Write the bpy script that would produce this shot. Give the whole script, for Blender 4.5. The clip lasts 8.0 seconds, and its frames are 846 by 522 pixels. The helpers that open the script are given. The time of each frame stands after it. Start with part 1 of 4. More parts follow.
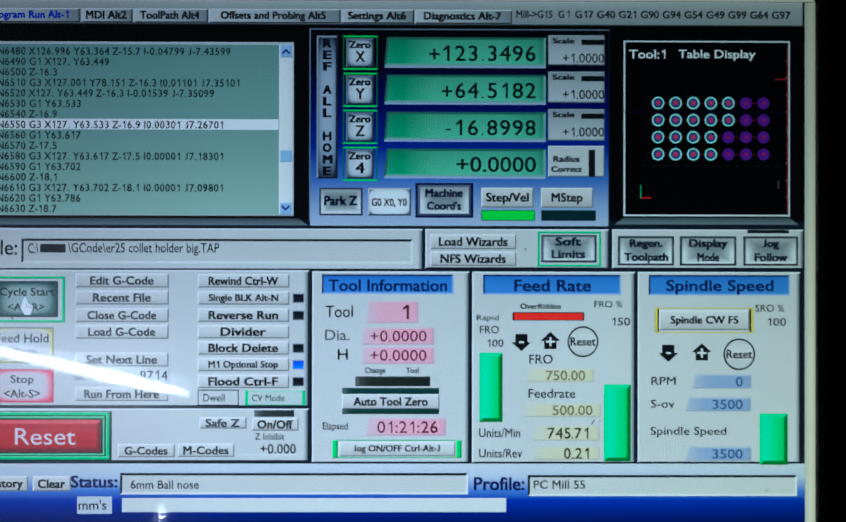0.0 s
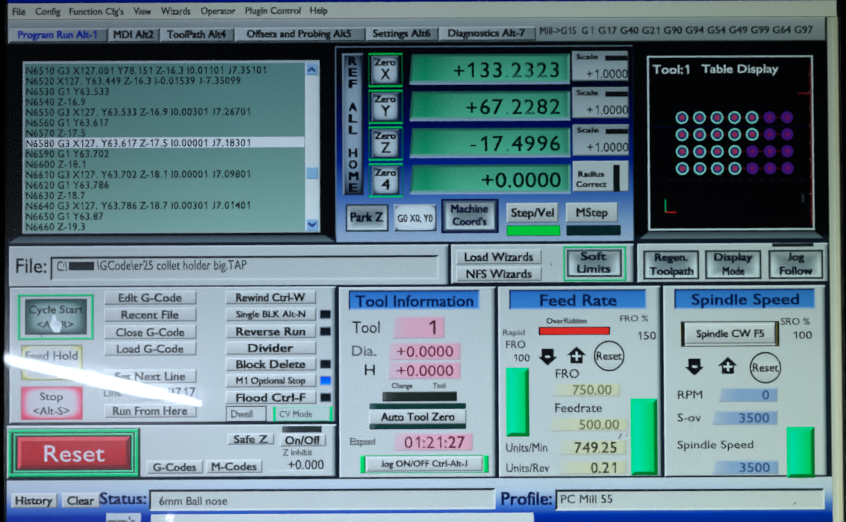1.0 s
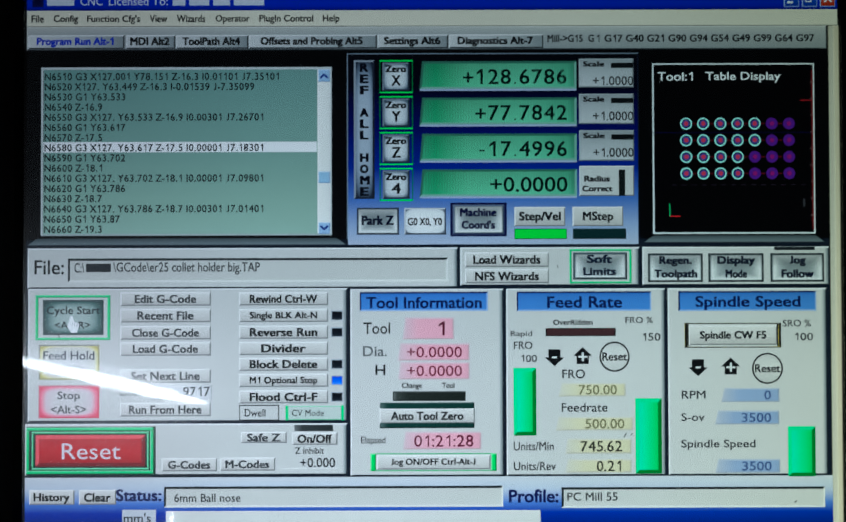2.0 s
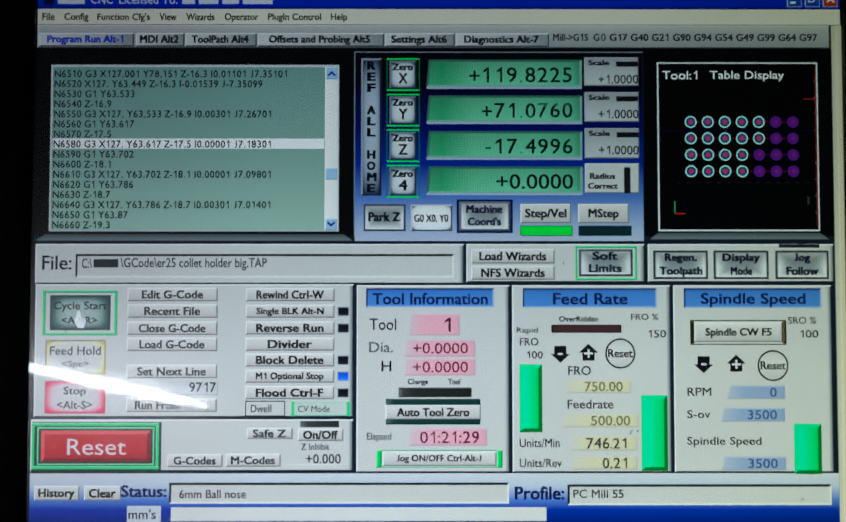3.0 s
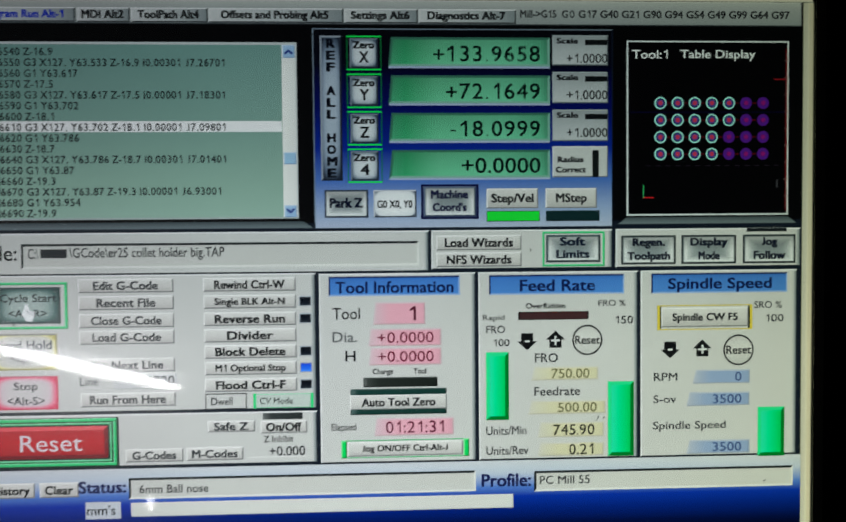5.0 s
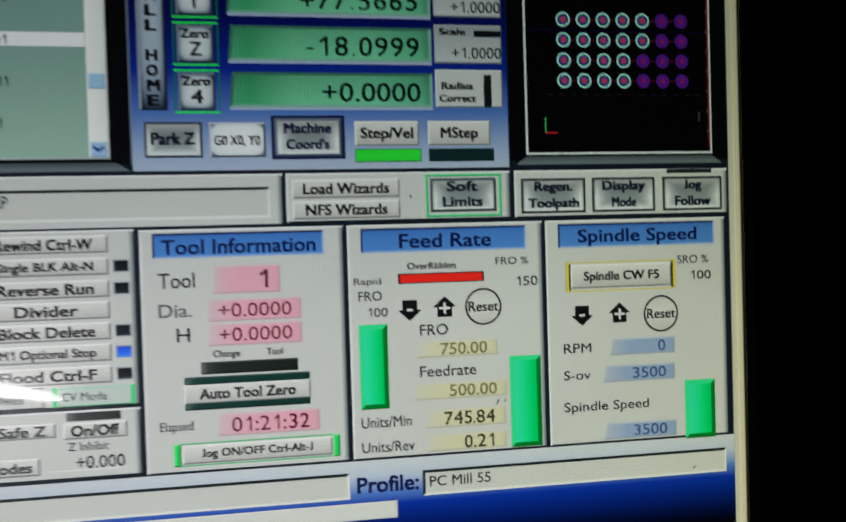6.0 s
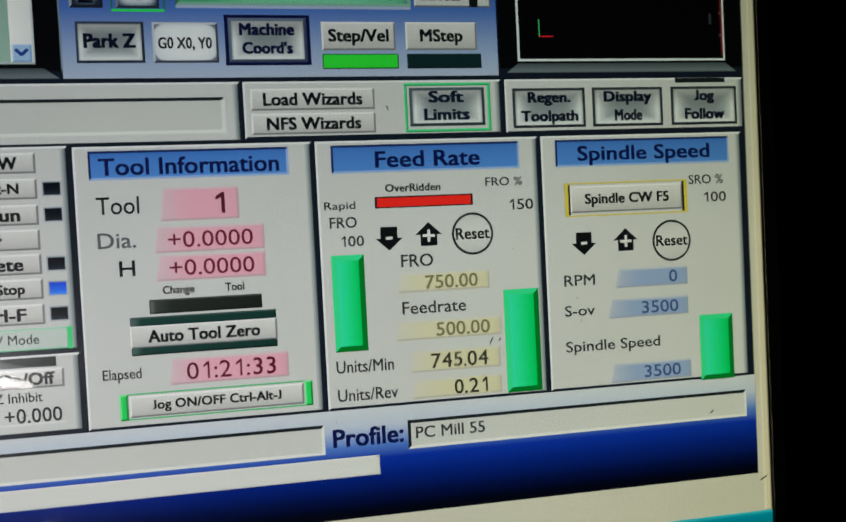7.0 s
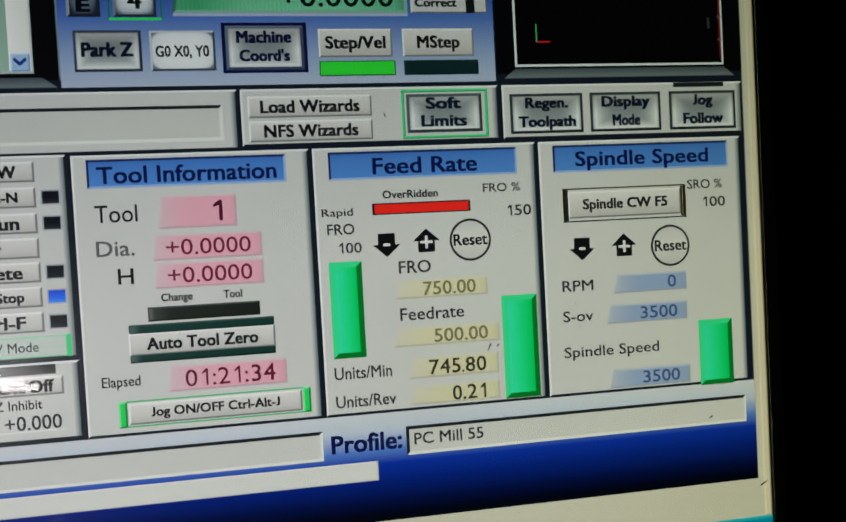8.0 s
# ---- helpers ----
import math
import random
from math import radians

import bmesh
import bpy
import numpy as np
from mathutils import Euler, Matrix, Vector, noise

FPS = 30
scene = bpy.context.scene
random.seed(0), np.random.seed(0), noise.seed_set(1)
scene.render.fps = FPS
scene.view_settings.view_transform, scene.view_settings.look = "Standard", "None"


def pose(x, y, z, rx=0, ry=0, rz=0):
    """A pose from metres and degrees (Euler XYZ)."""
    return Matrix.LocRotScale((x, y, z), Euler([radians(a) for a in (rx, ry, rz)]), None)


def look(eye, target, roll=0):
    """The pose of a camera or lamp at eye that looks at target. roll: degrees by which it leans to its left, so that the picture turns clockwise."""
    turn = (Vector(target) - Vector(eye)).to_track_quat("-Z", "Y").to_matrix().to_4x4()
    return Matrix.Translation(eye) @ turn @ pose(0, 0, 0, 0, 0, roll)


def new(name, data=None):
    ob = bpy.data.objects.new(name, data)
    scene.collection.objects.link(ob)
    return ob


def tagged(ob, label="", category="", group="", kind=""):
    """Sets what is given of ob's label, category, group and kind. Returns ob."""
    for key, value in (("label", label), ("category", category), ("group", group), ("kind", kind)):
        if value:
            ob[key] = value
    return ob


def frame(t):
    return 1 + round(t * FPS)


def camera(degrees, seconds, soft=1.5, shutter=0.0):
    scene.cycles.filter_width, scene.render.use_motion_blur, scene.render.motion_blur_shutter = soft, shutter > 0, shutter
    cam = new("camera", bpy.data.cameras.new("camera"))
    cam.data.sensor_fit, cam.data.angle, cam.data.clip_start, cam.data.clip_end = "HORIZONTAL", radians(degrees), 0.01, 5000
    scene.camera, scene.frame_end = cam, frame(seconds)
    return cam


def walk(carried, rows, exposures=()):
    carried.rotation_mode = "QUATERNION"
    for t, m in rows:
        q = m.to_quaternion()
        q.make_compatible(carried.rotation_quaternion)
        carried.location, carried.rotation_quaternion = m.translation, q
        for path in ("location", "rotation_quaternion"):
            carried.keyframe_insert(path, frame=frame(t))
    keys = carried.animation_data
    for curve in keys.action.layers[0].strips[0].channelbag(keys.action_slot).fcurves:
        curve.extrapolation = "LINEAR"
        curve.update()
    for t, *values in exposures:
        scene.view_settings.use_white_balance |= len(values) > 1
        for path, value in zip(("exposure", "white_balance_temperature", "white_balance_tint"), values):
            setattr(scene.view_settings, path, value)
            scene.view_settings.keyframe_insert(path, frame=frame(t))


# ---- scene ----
cam = camera(72.2, 8.0, soft=1.6, shutter=0.4)
PATH = [
    (0, (-0.00134, -0.24861, 1.13001), (0.0083, 1.7514, 1.1365), 0.11),
    (0.2, (-0.00252, -0.24650, 1.13076), (-0.0073, 1.7535, 1.1424), 0.02),
    (0.5, (-0.00652, -0.24709, 1.13263), (0.0009, 1.7528, 1.1470), -0.25),
    (0.7, (-0.00684, -0.24736, 1.13395), (-0.0098, 1.7527, 1.1412), -0.26),
    (1, (-0.01159, -0.24983, 1.13511), (-0.0094, 1.7501, 1.1544), -0.25),
    (1.2, (-0.01220, -0.25106, 1.13556), (-0.0167, 1.7488, 1.1581), -0.23),
    (1.5, (-0.01421, -0.25302, 1.13602), (-0.0086, 1.7469, 1.1570), -0.23),
    (2.8, (-0.01755, -0.25637, 1.13356), (-0.0203, 1.7435, 1.1615), 0.00),
    (3, (-0.01873, -0.25622, 1.13044), (-0.0153, 1.7431, 1.1818), 0.01),
    (3.2, (-0.01887, -0.25587, 1.12994), (-0.0135, 1.7428, 1.2002), 0.05),
    (3.5, (-0.01965, -0.25615, 1.13290), (-0.0109, 1.7417, 1.2255), 0.18),
    (3.7, (-0.01998, -0.25492, 1.13136), (-0.0032, 1.7426, 1.2293), 0.02),
    (3.8, (-0.01851, -0.25482, 1.13788), (-0.0107, 1.7441, 1.2037), 0.01),
    (3.9, (-0.01821, -0.25441, 1.13755), (-0.0105, 1.7454, 1.1589), -0.34),
    (4, (-0.01803, -0.25611, 1.13515), (-0.0141, 1.7438, 1.1212), -0.39),
    (4.2, (-0.01888, -0.25632, 1.13199), (-0.0147, 1.7430, 1.0802), 0.37),
    (5.3, (-0.00265, -0.23930, 1.13885), (0.1128, 1.7568, 1.0931), -0.97),
    (5.5, (0.00505, -0.22978, 1.12909), (0.1640, 1.7638, 1.1082), -0.93),
    (5.8, (0.01484, -0.21477, 1.12207), (0.2227, 1.7749, 1.1197), -1.37),
    (6, (0.02221, -0.20288, 1.11621), (0.2674, 1.7818, 1.0871), -1.69),
    (6.5, (0.02818, -0.18447, 1.10030), (0.3268, 1.7928, 1.0661), -2.26),
    (6.8, (0.02795, -0.18005, 1.09157), (0.3146, 1.7991, 1.0718), -3.05),
    (7, (0.02716, -0.17904, 1.09246), (0.3051, 1.8011, 1.0498), -2.86),
    (7.2, (0.02959, -0.17969, 1.09420), (0.2920, 1.8025, 1.0468), -3.03),
    (7.5, (0.03005, -0.17944, 1.09394), (0.3026, 1.8013, 1.0447), -2.96),
    (7.7, (0.03057, -0.17960, 1.09358), (0.2891, 1.8032, 1.0494), -2.98),
    (8, (0.02921, -0.17936, 1.09457), (0.2932, 1.8026, 1.0499), -3.07),
]
EXPOSURES = [(0.0, 0.27, 4850, -2), (0.5, 0.30, 5070, -1), (1.5, 0.28, 5270, -2), (3.5, 0.28, 5860, 0), (4.1, 0.33, 6010, 0), (5.5, 0.16, 6350, 2), (6.5, 0.03, 6450, 5), (8.0, -0.01, 6500, 5)]
walk(cam, [(t, look(eye, target, roll)) for t, eye, target, roll in PATH], EXPOSURES)

# world: a closed, dim workshop at night, lit by the display and one strip lamp
world = bpy.data.worlds.new("world")
scene.world = world
world.use_nodes = True
world.node_tree.nodes["Background"].inputs[0].default_value = (0.01, 0.011, 0.012, 1)
world.node_tree.nodes["Background"].inputs[1].default_value = 0.2
TUBE = 16.0
# glowing tip added to give a small glint in the cover glass, source unknown
POST_TIP = (-0.643, -1.200, 0.508)

# the display: 1024 x 768 dots, U to the right and V down from its upper left dot
S = 0.00034983
LEFT, TOP = -0.18990, 1.25937
BASE = Vector((LEFT + 512 * S, 0.0, TOP - 768 * S - 0.035))
LY = 0.00012


def lx(u):
    return LEFT + u * S - BASE.x


def lz(v):
    return TOP - v * S - BASE.z


# ---------------------------------------------------------------- materials
def lin(rgb):
    return tuple((c / 255 / 12.92) if c <= 10 else ((c / 255 + 0.055) / 1.055) ** 2.4 for c in rgb) + (1.0,)


def calc(nt, op, a, b=None, clamp=False):
    n = nt.nodes.new("ShaderNodeMath")
    n.operation, n.use_clamp = op, clamp
    for i, x in enumerate((a, b)):
        if x is None:
            continue
        if isinstance(x, (int, float)):
            n.inputs[i].default_value = x
        else:
            nt.links.new(x, n.inputs[i])
    return n.outputs[0]


def ramp(nt, fac, stops):
    n = nt.nodes.new("ShaderNodeValToRGB")
    el = n.color_ramp.elements
    while len(el) < len(stops):
        el.new(0.5)
    for e, (p, c) in zip(el, stops):
        e.position, e.color = p, c
    nt.links.new(fac, n.inputs[0])
    return n.outputs[0]


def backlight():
    """Viewing-angle dimming painted into the display: its level over height and width, with fine unevenness."""
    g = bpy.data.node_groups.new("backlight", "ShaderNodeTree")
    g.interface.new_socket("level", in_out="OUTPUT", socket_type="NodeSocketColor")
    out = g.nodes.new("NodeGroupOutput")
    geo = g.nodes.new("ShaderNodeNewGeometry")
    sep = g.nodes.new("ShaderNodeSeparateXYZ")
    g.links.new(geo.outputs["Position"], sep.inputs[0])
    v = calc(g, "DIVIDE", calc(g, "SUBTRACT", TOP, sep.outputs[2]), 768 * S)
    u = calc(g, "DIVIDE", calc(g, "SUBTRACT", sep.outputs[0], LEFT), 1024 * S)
    col = ramp(g, v, DIMMING_V)
    row = ramp(g, u, DIMMING_U)
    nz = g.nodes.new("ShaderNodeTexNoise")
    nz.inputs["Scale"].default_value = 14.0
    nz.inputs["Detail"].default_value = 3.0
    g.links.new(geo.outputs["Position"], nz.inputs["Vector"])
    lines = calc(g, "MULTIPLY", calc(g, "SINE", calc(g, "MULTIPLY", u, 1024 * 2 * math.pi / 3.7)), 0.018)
    mottle = calc(g, "ADD", calc(g, "ADD", calc(g, "MULTIPLY", nz.outputs[0], 0.14), 0.93), lines)
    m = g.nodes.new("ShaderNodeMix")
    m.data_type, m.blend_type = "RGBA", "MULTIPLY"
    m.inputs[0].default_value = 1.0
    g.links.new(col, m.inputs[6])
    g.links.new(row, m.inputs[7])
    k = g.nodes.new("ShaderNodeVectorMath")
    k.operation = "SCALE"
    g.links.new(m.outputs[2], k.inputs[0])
    g.links.new(mottle, k.inputs["Scale"])
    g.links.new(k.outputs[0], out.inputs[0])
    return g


# dimming towards the top, as an oblique view gives, put into the colour
DIMMING_V = [(0.0, (0.36, 0.37, 0.36, 1)), (0.14, (0.48, 0.50, 0.50, 1)), (0.28, (0.565, 0.59, 0.585, 1)), (0.42, (0.71, 0.735, 0.735, 1)), (0.62, (0.95, 0.95, 0.95, 1)), (1.0, (1.07, 1.06, 1.04, 1))]
# left end dimmed to offset the lamp's veil, right end warmed
DIMMING_U = [(0.0, (0.80, 0.76, 0.80, 1)), (0.12, (0.84, 0.80, 0.85, 1)), (0.28, (1.0, 0.98, 1.02, 1)), (0.5, (1.02, 1.01, 1.03, 1)), (0.75, (0.975, 0.985, 0.92, 1)), (1.0, (0.86, 0.87, 0.71, 1))]
PAINTED_DIMMING = backlight()
MATS = {}


def glow(name, colour_of):
    """A lit patch of the display; colour_of(nt) gives its colour socket."""
    if name in MATS:
        return MATS[name]
    m = bpy.data.materials.new(name)
    m.use_nodes = True
    nt = m.node_tree
    nt.nodes.clear()
    out = nt.nodes.new("ShaderNodeOutputMaterial")
    em = nt.nodes.new("ShaderNodeEmission")
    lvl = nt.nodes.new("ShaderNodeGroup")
    lvl.node_tree = PAINTED_DIMMING
    mul = nt.nodes.new("ShaderNodeMix")
    mul.data_type, mul.blend_type = "RGBA", "MULTIPLY"
    mul.inputs[0].default_value = 1.0
    c = colour_of(nt)
    if isinstance(c, tuple):
        mul.inputs[6].default_value = c
    else:
        nt.links.new(c, mul.inputs[6])
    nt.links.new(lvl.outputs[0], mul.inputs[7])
    nt.links.new(mul.outputs[2], em.inputs[0])
    nt.links.new(em.outputs[0], out.inputs[0])
    MATS[name] = m
    return m


def flat(r, g, b):
    return glow("lit_%d_%d_%d" % (r, g, b), lambda nt: lin((r, g, b)))


def axis_of(nt, axis):
    tc = nt.nodes.new("ShaderNodeTexCoord")
    sep = nt.nodes.new("ShaderNodeSeparateXYZ")
    nt.links.new(tc.outputs["Generated"], sep.inputs[0])
    return sep.outputs[axis]


def vgrad(name, *stops):
    """Colours from the upper to the lower edge."""
    def col(nt):
        return ramp(nt, calc(nt, "SUBTRACT", 1.0, axis_of(nt, 2)), [(p, lin(c)) for p, c in stops])
    return glow(name, col)


def hgrad(name, *stops):
    def col(nt):
        return ramp(nt, axis_of(nt, 0), [(p, lin(c)) for p, c in stops])
    return glow(name, col)


def rim(name, *stops, power=4.0):
    """Colours from the outline (0) to the middle (1) of a key with a soft painted border."""
    def col(nt):
        d = [calc(nt, "MULTIPLY", calc(nt, "ABSOLUTE", calc(nt, "SUBTRACT", axis_of(nt, a), 0.5)), 2.0) for a in (0, 2)]
        d = [calc(nt, "POWER", x, power) for x in d]
        r = calc(nt, "SUBTRACT", 1.0, calc(nt, "ADD", d[0], d[1]), True)
        return ramp(nt, r, [(p, lin(c)) for p, c in stops])
    return glow(name, col)


def metal_key(name):
    """Key with a dark soft rim, a pale ring inside it, a greyer middle and a dark upper side, as the program paints it."""
    def col(nt):
        d = [calc(nt, "MULTIPLY", calc(nt, "ABSOLUTE", calc(nt, "SUBTRACT", axis_of(nt, a), 0.5)), 2.0) for a in (0, 2)]
        d = [calc(nt, "POWER", x, p) for x, p in zip(d, (4.4, 3.0))]
        r = calc(nt, "SUBTRACT", 1.0, calc(nt, "MAXIMUM", d[0], d[1]), True)
        c = ramp(nt, r, [(0.0, lin((22, 30, 36))), (0.14, lin((52, 64, 70))), (0.36, lin((196, 204, 204))), (0.5, lin((232, 236, 234))), (0.8, lin((188, 196, 196))), (1.0, lin((138, 148, 150)))])
        k = nt.nodes.new("ShaderNodeVectorMath")
        k.operation = "SCALE"
        nt.links.new(c, k.inputs[0])
        nt.links.new(calc(nt, "SUBTRACT", 1.0, calc(nt, "MULTIPLY", calc(nt, "SUBTRACT", axis_of(nt, 2), 0.45, True), 1.05)), k.inputs["Scale"])
        return k.outputs[0]
    return glow(name, col)


def striped(name, period, *stops):
    """Readout ground: colours along the width, paler downwards in each row, with fine upright lines."""
    def col(nt):
        geo = nt.nodes.new("ShaderNodeNewGeometry")
        sep = nt.nodes.new("ShaderNodeSeparateXYZ")
        nt.links.new(geo.outputs["Position"], sep.inputs[0])
        u = calc(nt, "DIVIDE", calc(nt, "SUBTRACT", sep.outputs[0], LEFT), S)
        c = ramp(nt, calc(nt, "DIVIDE", calc(nt, "SUBTRACT", u, 495.0), 200.0), [(p, lin(x)) for p, x in stops])
        w = calc(nt, "ADD", calc(nt, "MULTIPLY", calc(nt, "SINE", calc(nt, "MULTIPLY", u, 2 * math.pi / period)), 0.10), 0.76)
        v = calc(nt, "DIVIDE", calc(nt, "SUBTRACT", TOP, sep.outputs[2]), S)
        row = calc(nt, "FRACT", calc(nt, "DIVIDE", calc(nt, "SUBTRACT", v, 93.5), 45.5))
        w = calc(nt, "ADD", w, calc(nt, "MULTIPLY", row, 0.62))
        k = nt.nodes.new("ShaderNodeVectorMath")
        k.operation = "SCALE"
        nt.links.new(c, k.inputs[0])
        nt.links.new(w, k.inputs["Scale"])
        return k.outputs[0]
    return glow(name, col)


def solid(name, rgb, rough, metal=0.0, grain=400.0, bump=0.15, vary=0.25):
    m = bpy.data.materials.new(name)
    m.use_nodes = True
    nt = m.node_tree
    p = nt.nodes["Principled BSDF"]
    p.inputs["Roughness"].default_value, p.inputs["Metallic"].default_value = rough, metal
    tc = nt.nodes.new("ShaderNodeTexCoord")
    a, b = nt.nodes.new("ShaderNodeTexNoise"), nt.nodes.new("ShaderNodeTexNoise")
    for n, s in ((a, grain), (b, grain / 60)):
        n.inputs["Scale"].default_value = s
        n.inputs["Detail"].default_value = 4.0
        nt.links.new(tc.outputs["Object"], n.inputs["Vector"])
    lo, hi = [c * (1 - vary) for c in rgb], [c * (1 + vary) for c in rgb]
    nt.links.new(ramp(nt, b.outputs[0], [(0.3, (*lo, 1)), (0.7, (*hi, 1))]), p.inputs["Base Color"])
    bp = nt.nodes.new("ShaderNodeBump")
    bp.inputs["Strength"].default_value, bp.inputs["Distance"].default_value = bump, 0.0003
    nt.links.new(a.outputs[0], bp.inputs["Height"])
    nt.links.new(bp.outputs[0], p.inputs["Normal"])
    return m


def cover_glass():
    """Clear front sheet: a sharp reflection with a faint satin veil."""
    m = bpy.data.materials.new("cover_glass")
    m.use_nodes = True
    nt = m.node_tree
    nt.nodes.clear()
    out = nt.nodes.new("ShaderNodeOutputMaterial")
    tr = nt.nodes.new("ShaderNodeBsdfTransparent")
    g1, g2 = nt.nodes.new("ShaderNodeBsdfGlossy"), nt.nodes.new("ShaderNodeBsdfGlossy")
    g1.inputs["Roughness"].default_value, g2.inputs["Roughness"].default_value = 0.045, 0.30
    m1, m2 = nt.nodes.new("ShaderNodeMixShader"), nt.nodes.new("ShaderNodeMixShader")
    m1.inputs[0].default_value, m2.inputs[0].default_value = 0.65, 0.135
    nt.links.new(g1.outputs[0], m1.inputs[1])
    nt.links.new(g2.outputs[0], m1.inputs[2])
    nt.links.new(tr.outputs[0], m2.inputs[1])
    nt.links.new(m1.outputs[0], m2.inputs[2])
    nt.links.new(m2.outputs[0], out.inputs[0])
    return m


PLASTIC = solid("black_plastic", (0.0018, 0.0018, 0.002), 0.6)
PLASTIC.node_tree.nodes["Principled BSDF"].inputs["Specular IOR Level"].default_value = 0.05
PAINT = solid("wall_paint", (0.06, 0.06, 0.058), 0.9, grain=60)
CONCRETE = solid("concrete", (0.08, 0.08, 0.078), 0.9, grain=40)
STEEL = solid("lamp_steel", (0.25, 0.25, 0.26), 0.5, 0.6)
GLASS = cover_glass()
LAMPGLOW = bpy.data.materials.new("lamp_tube")
LAMPGLOW.use_nodes = True
_p = LAMPGLOW.node_tree.nodes["Principled BSDF"]
_p.inputs["Base Color"].default_value = (0.8, 0.8, 0.8, 1)
_p.inputs["Emission Color"].default_value = (1.0, 0.93, 0.93, 1)
_p.inputs["Emission Strength"].default_value = TUBE

INK, INK2, GREY_INK = flat(14, 18, 22), flat(36, 40, 44), flat(92, 96, 98)
# left keys' ink, paled: part of the lamp's veil is put into it
VEILED_INK = flat(52, 56, 60)
PANEL = flat(206, 208, 204)
PANEL_HI, PANEL_LO = flat(235, 237, 236), flat(22, 30, 40)
KEY = vgrad("key_face", (0.0, (222, 222, 218)), (0.6, (205, 205, 200)), (1.0, (184, 184, 180)))
KEY_HI, KEY_LO = flat(238, 238, 236), flat(128, 130, 130)
BLACK = flat(6, 7, 9)
GREEN_LINE, GREEN_EDGE = flat(60, 235, 90), flat(60, 215, 125)
NAVY = flat(12, 22, 78)
METAL = metal_key("metal_face")
PANEL_SHADE = hgrad("panel_shade", (0.0, (202, 205, 202)), (0.5, (160, 168, 168)), (1.0, (96, 108, 112)))


# ---------------------------------------------------------------- building
def part(name, bm, mats, parent, label=""):
    me = bpy.data.meshes.new(name)
    bm.to_mesh(me)
    bm.free()
    for m in (mats if isinstance(mats, (list, tuple)) else [mats]):
        me.materials.append(m)
    ob = new(name, me)
    ob.parent = parent
    return tagged(ob, label)


def add_box(bm, x0, y0, z0, x1, y1, z1, mat=0):
    m = Matrix.Translation(((x0 + x1) / 2, (y0 + y1) / 2, (z0 + z1) / 2)) @ Matrix.Diagonal((x1 - x0, y1 - y0, z1 - z0, 1))
    fs = {f for v in bmesh.ops.create_cube(bm, size=1, matrix=m)["verts"] for f in v.link_faces}
    for f in fs:
        f.material_index = mat
    return fs


def raised(u0, v0, u1, v1, layer, bevel=0.0, slope=1.0, cut=0.0):
    """A thin slab with sloped edges: face 0, upper and left edges 1, lower and right edges 2. cut: how far its left side leans in."""
    bm = bmesh.new()
    y0, y1 = -(layer - 0.9) * LY, -layer * LY
    b = max(bevel, 0.05)
    lo = [(u0, v0), (u1, v0), (u1, v1), (u0 - cut, v1)]
    hi = [(u0 + b, v0 + b), (u1 - b, v0 + b), (u1 - b, v1 - b), (u0 - cut + b, v1 - b)]
    a = [bm.verts.new((lx(u), y0, lz(v))) for u, v in lo]
    c = [bm.verts.new((lx(u), y1, lz(v))) for u, v in hi]
    bm.faces.new((c[0], c[3], c[2], c[1])).material_index = 0
    for i, mi in ((0, 1), (1, 2), (2, 2), (3, 1)):
        j = (i + 1) % 4
        bm.faces.new((a[i], c[i], c[j], a[j])).material_index = mi
    bm.faces.new((a[0], a[1], a[2], a[3])).material_index = 2
    bmesh.ops.recalc_face_normals(bm, faces=bm.faces)
    return bm


def slab(name, parent, u0, v0, u1, v1, layer, face, hi=None, lo=None, bevel=0.0, label="", cut=0.0):
    return part(name, raised(u0, v0, u1, v1, layer, bevel, cut=cut), [face, hi or face, lo or hi or face], parent, label)


def glyphs(body, bold=0.0, space=1.0):
    cu = bpy.data.curves.new("caption", "FONT")
    cu.body, cu.offset, cu.resolution_u, cu.space_character = body, bold, 3, space
    ob = bpy.data.objects.new("caption", cu)
    scene.collection.objects.link(ob)
    bpy.context.view_layer.update()
    me = bpy.data.meshes.new_from_object(ob.evaluated_get(bpy.context.evaluated_depsgraph_get()))
    bpy.data.objects.remove(ob)
    bpy.data.curves.remove(cu)
    return me


CHARS = {}


def char(c):
    """Outline of one character and how far it moves the pen on, in ems."""
    if not CHARS:
        CHARS["width"] = max(v.co.x for v in glyphs("HH").vertices)
        CHARS["height"] = max(v.co.y for v in glyphs("0").vertices)
    if c not in CHARS:
        step = max(v.co.x for v in glyphs("H" + c + "H").vertices) - CHARS["width"]
        verts, faces = [], []
        if c == "1":
            step, h, w, x = char("0")[2], CHARS["height"], 0.072, 0.30
            verts = [(x, 0), (x + w, 0), (x + w, h), (x, h), (x, h - 0.13), (x - 0.15, h - 0.235), (x - 0.15, h - 0.15), (x + w * 0.2, h)]
            faces = [(0, 1, 2, 3), (7, 4, 5, 6)]
        elif c != " ":
            me = glyphs(c)
            verts = [(v.co.x, v.co.y) for v in me.vertices]
            faces = [tuple(f.vertices) for f in me.polygons]
            if c == "J":
                lo, hi = min(y for _, y in verts), max(y for _, y in verts)
                verts = [(x + 0.1, (y - lo) * hi / (hi - lo)) for x, y in verts]
                step += 0.1
        CHARS[c] = (verts, faces, step)
    return CHARS[c]


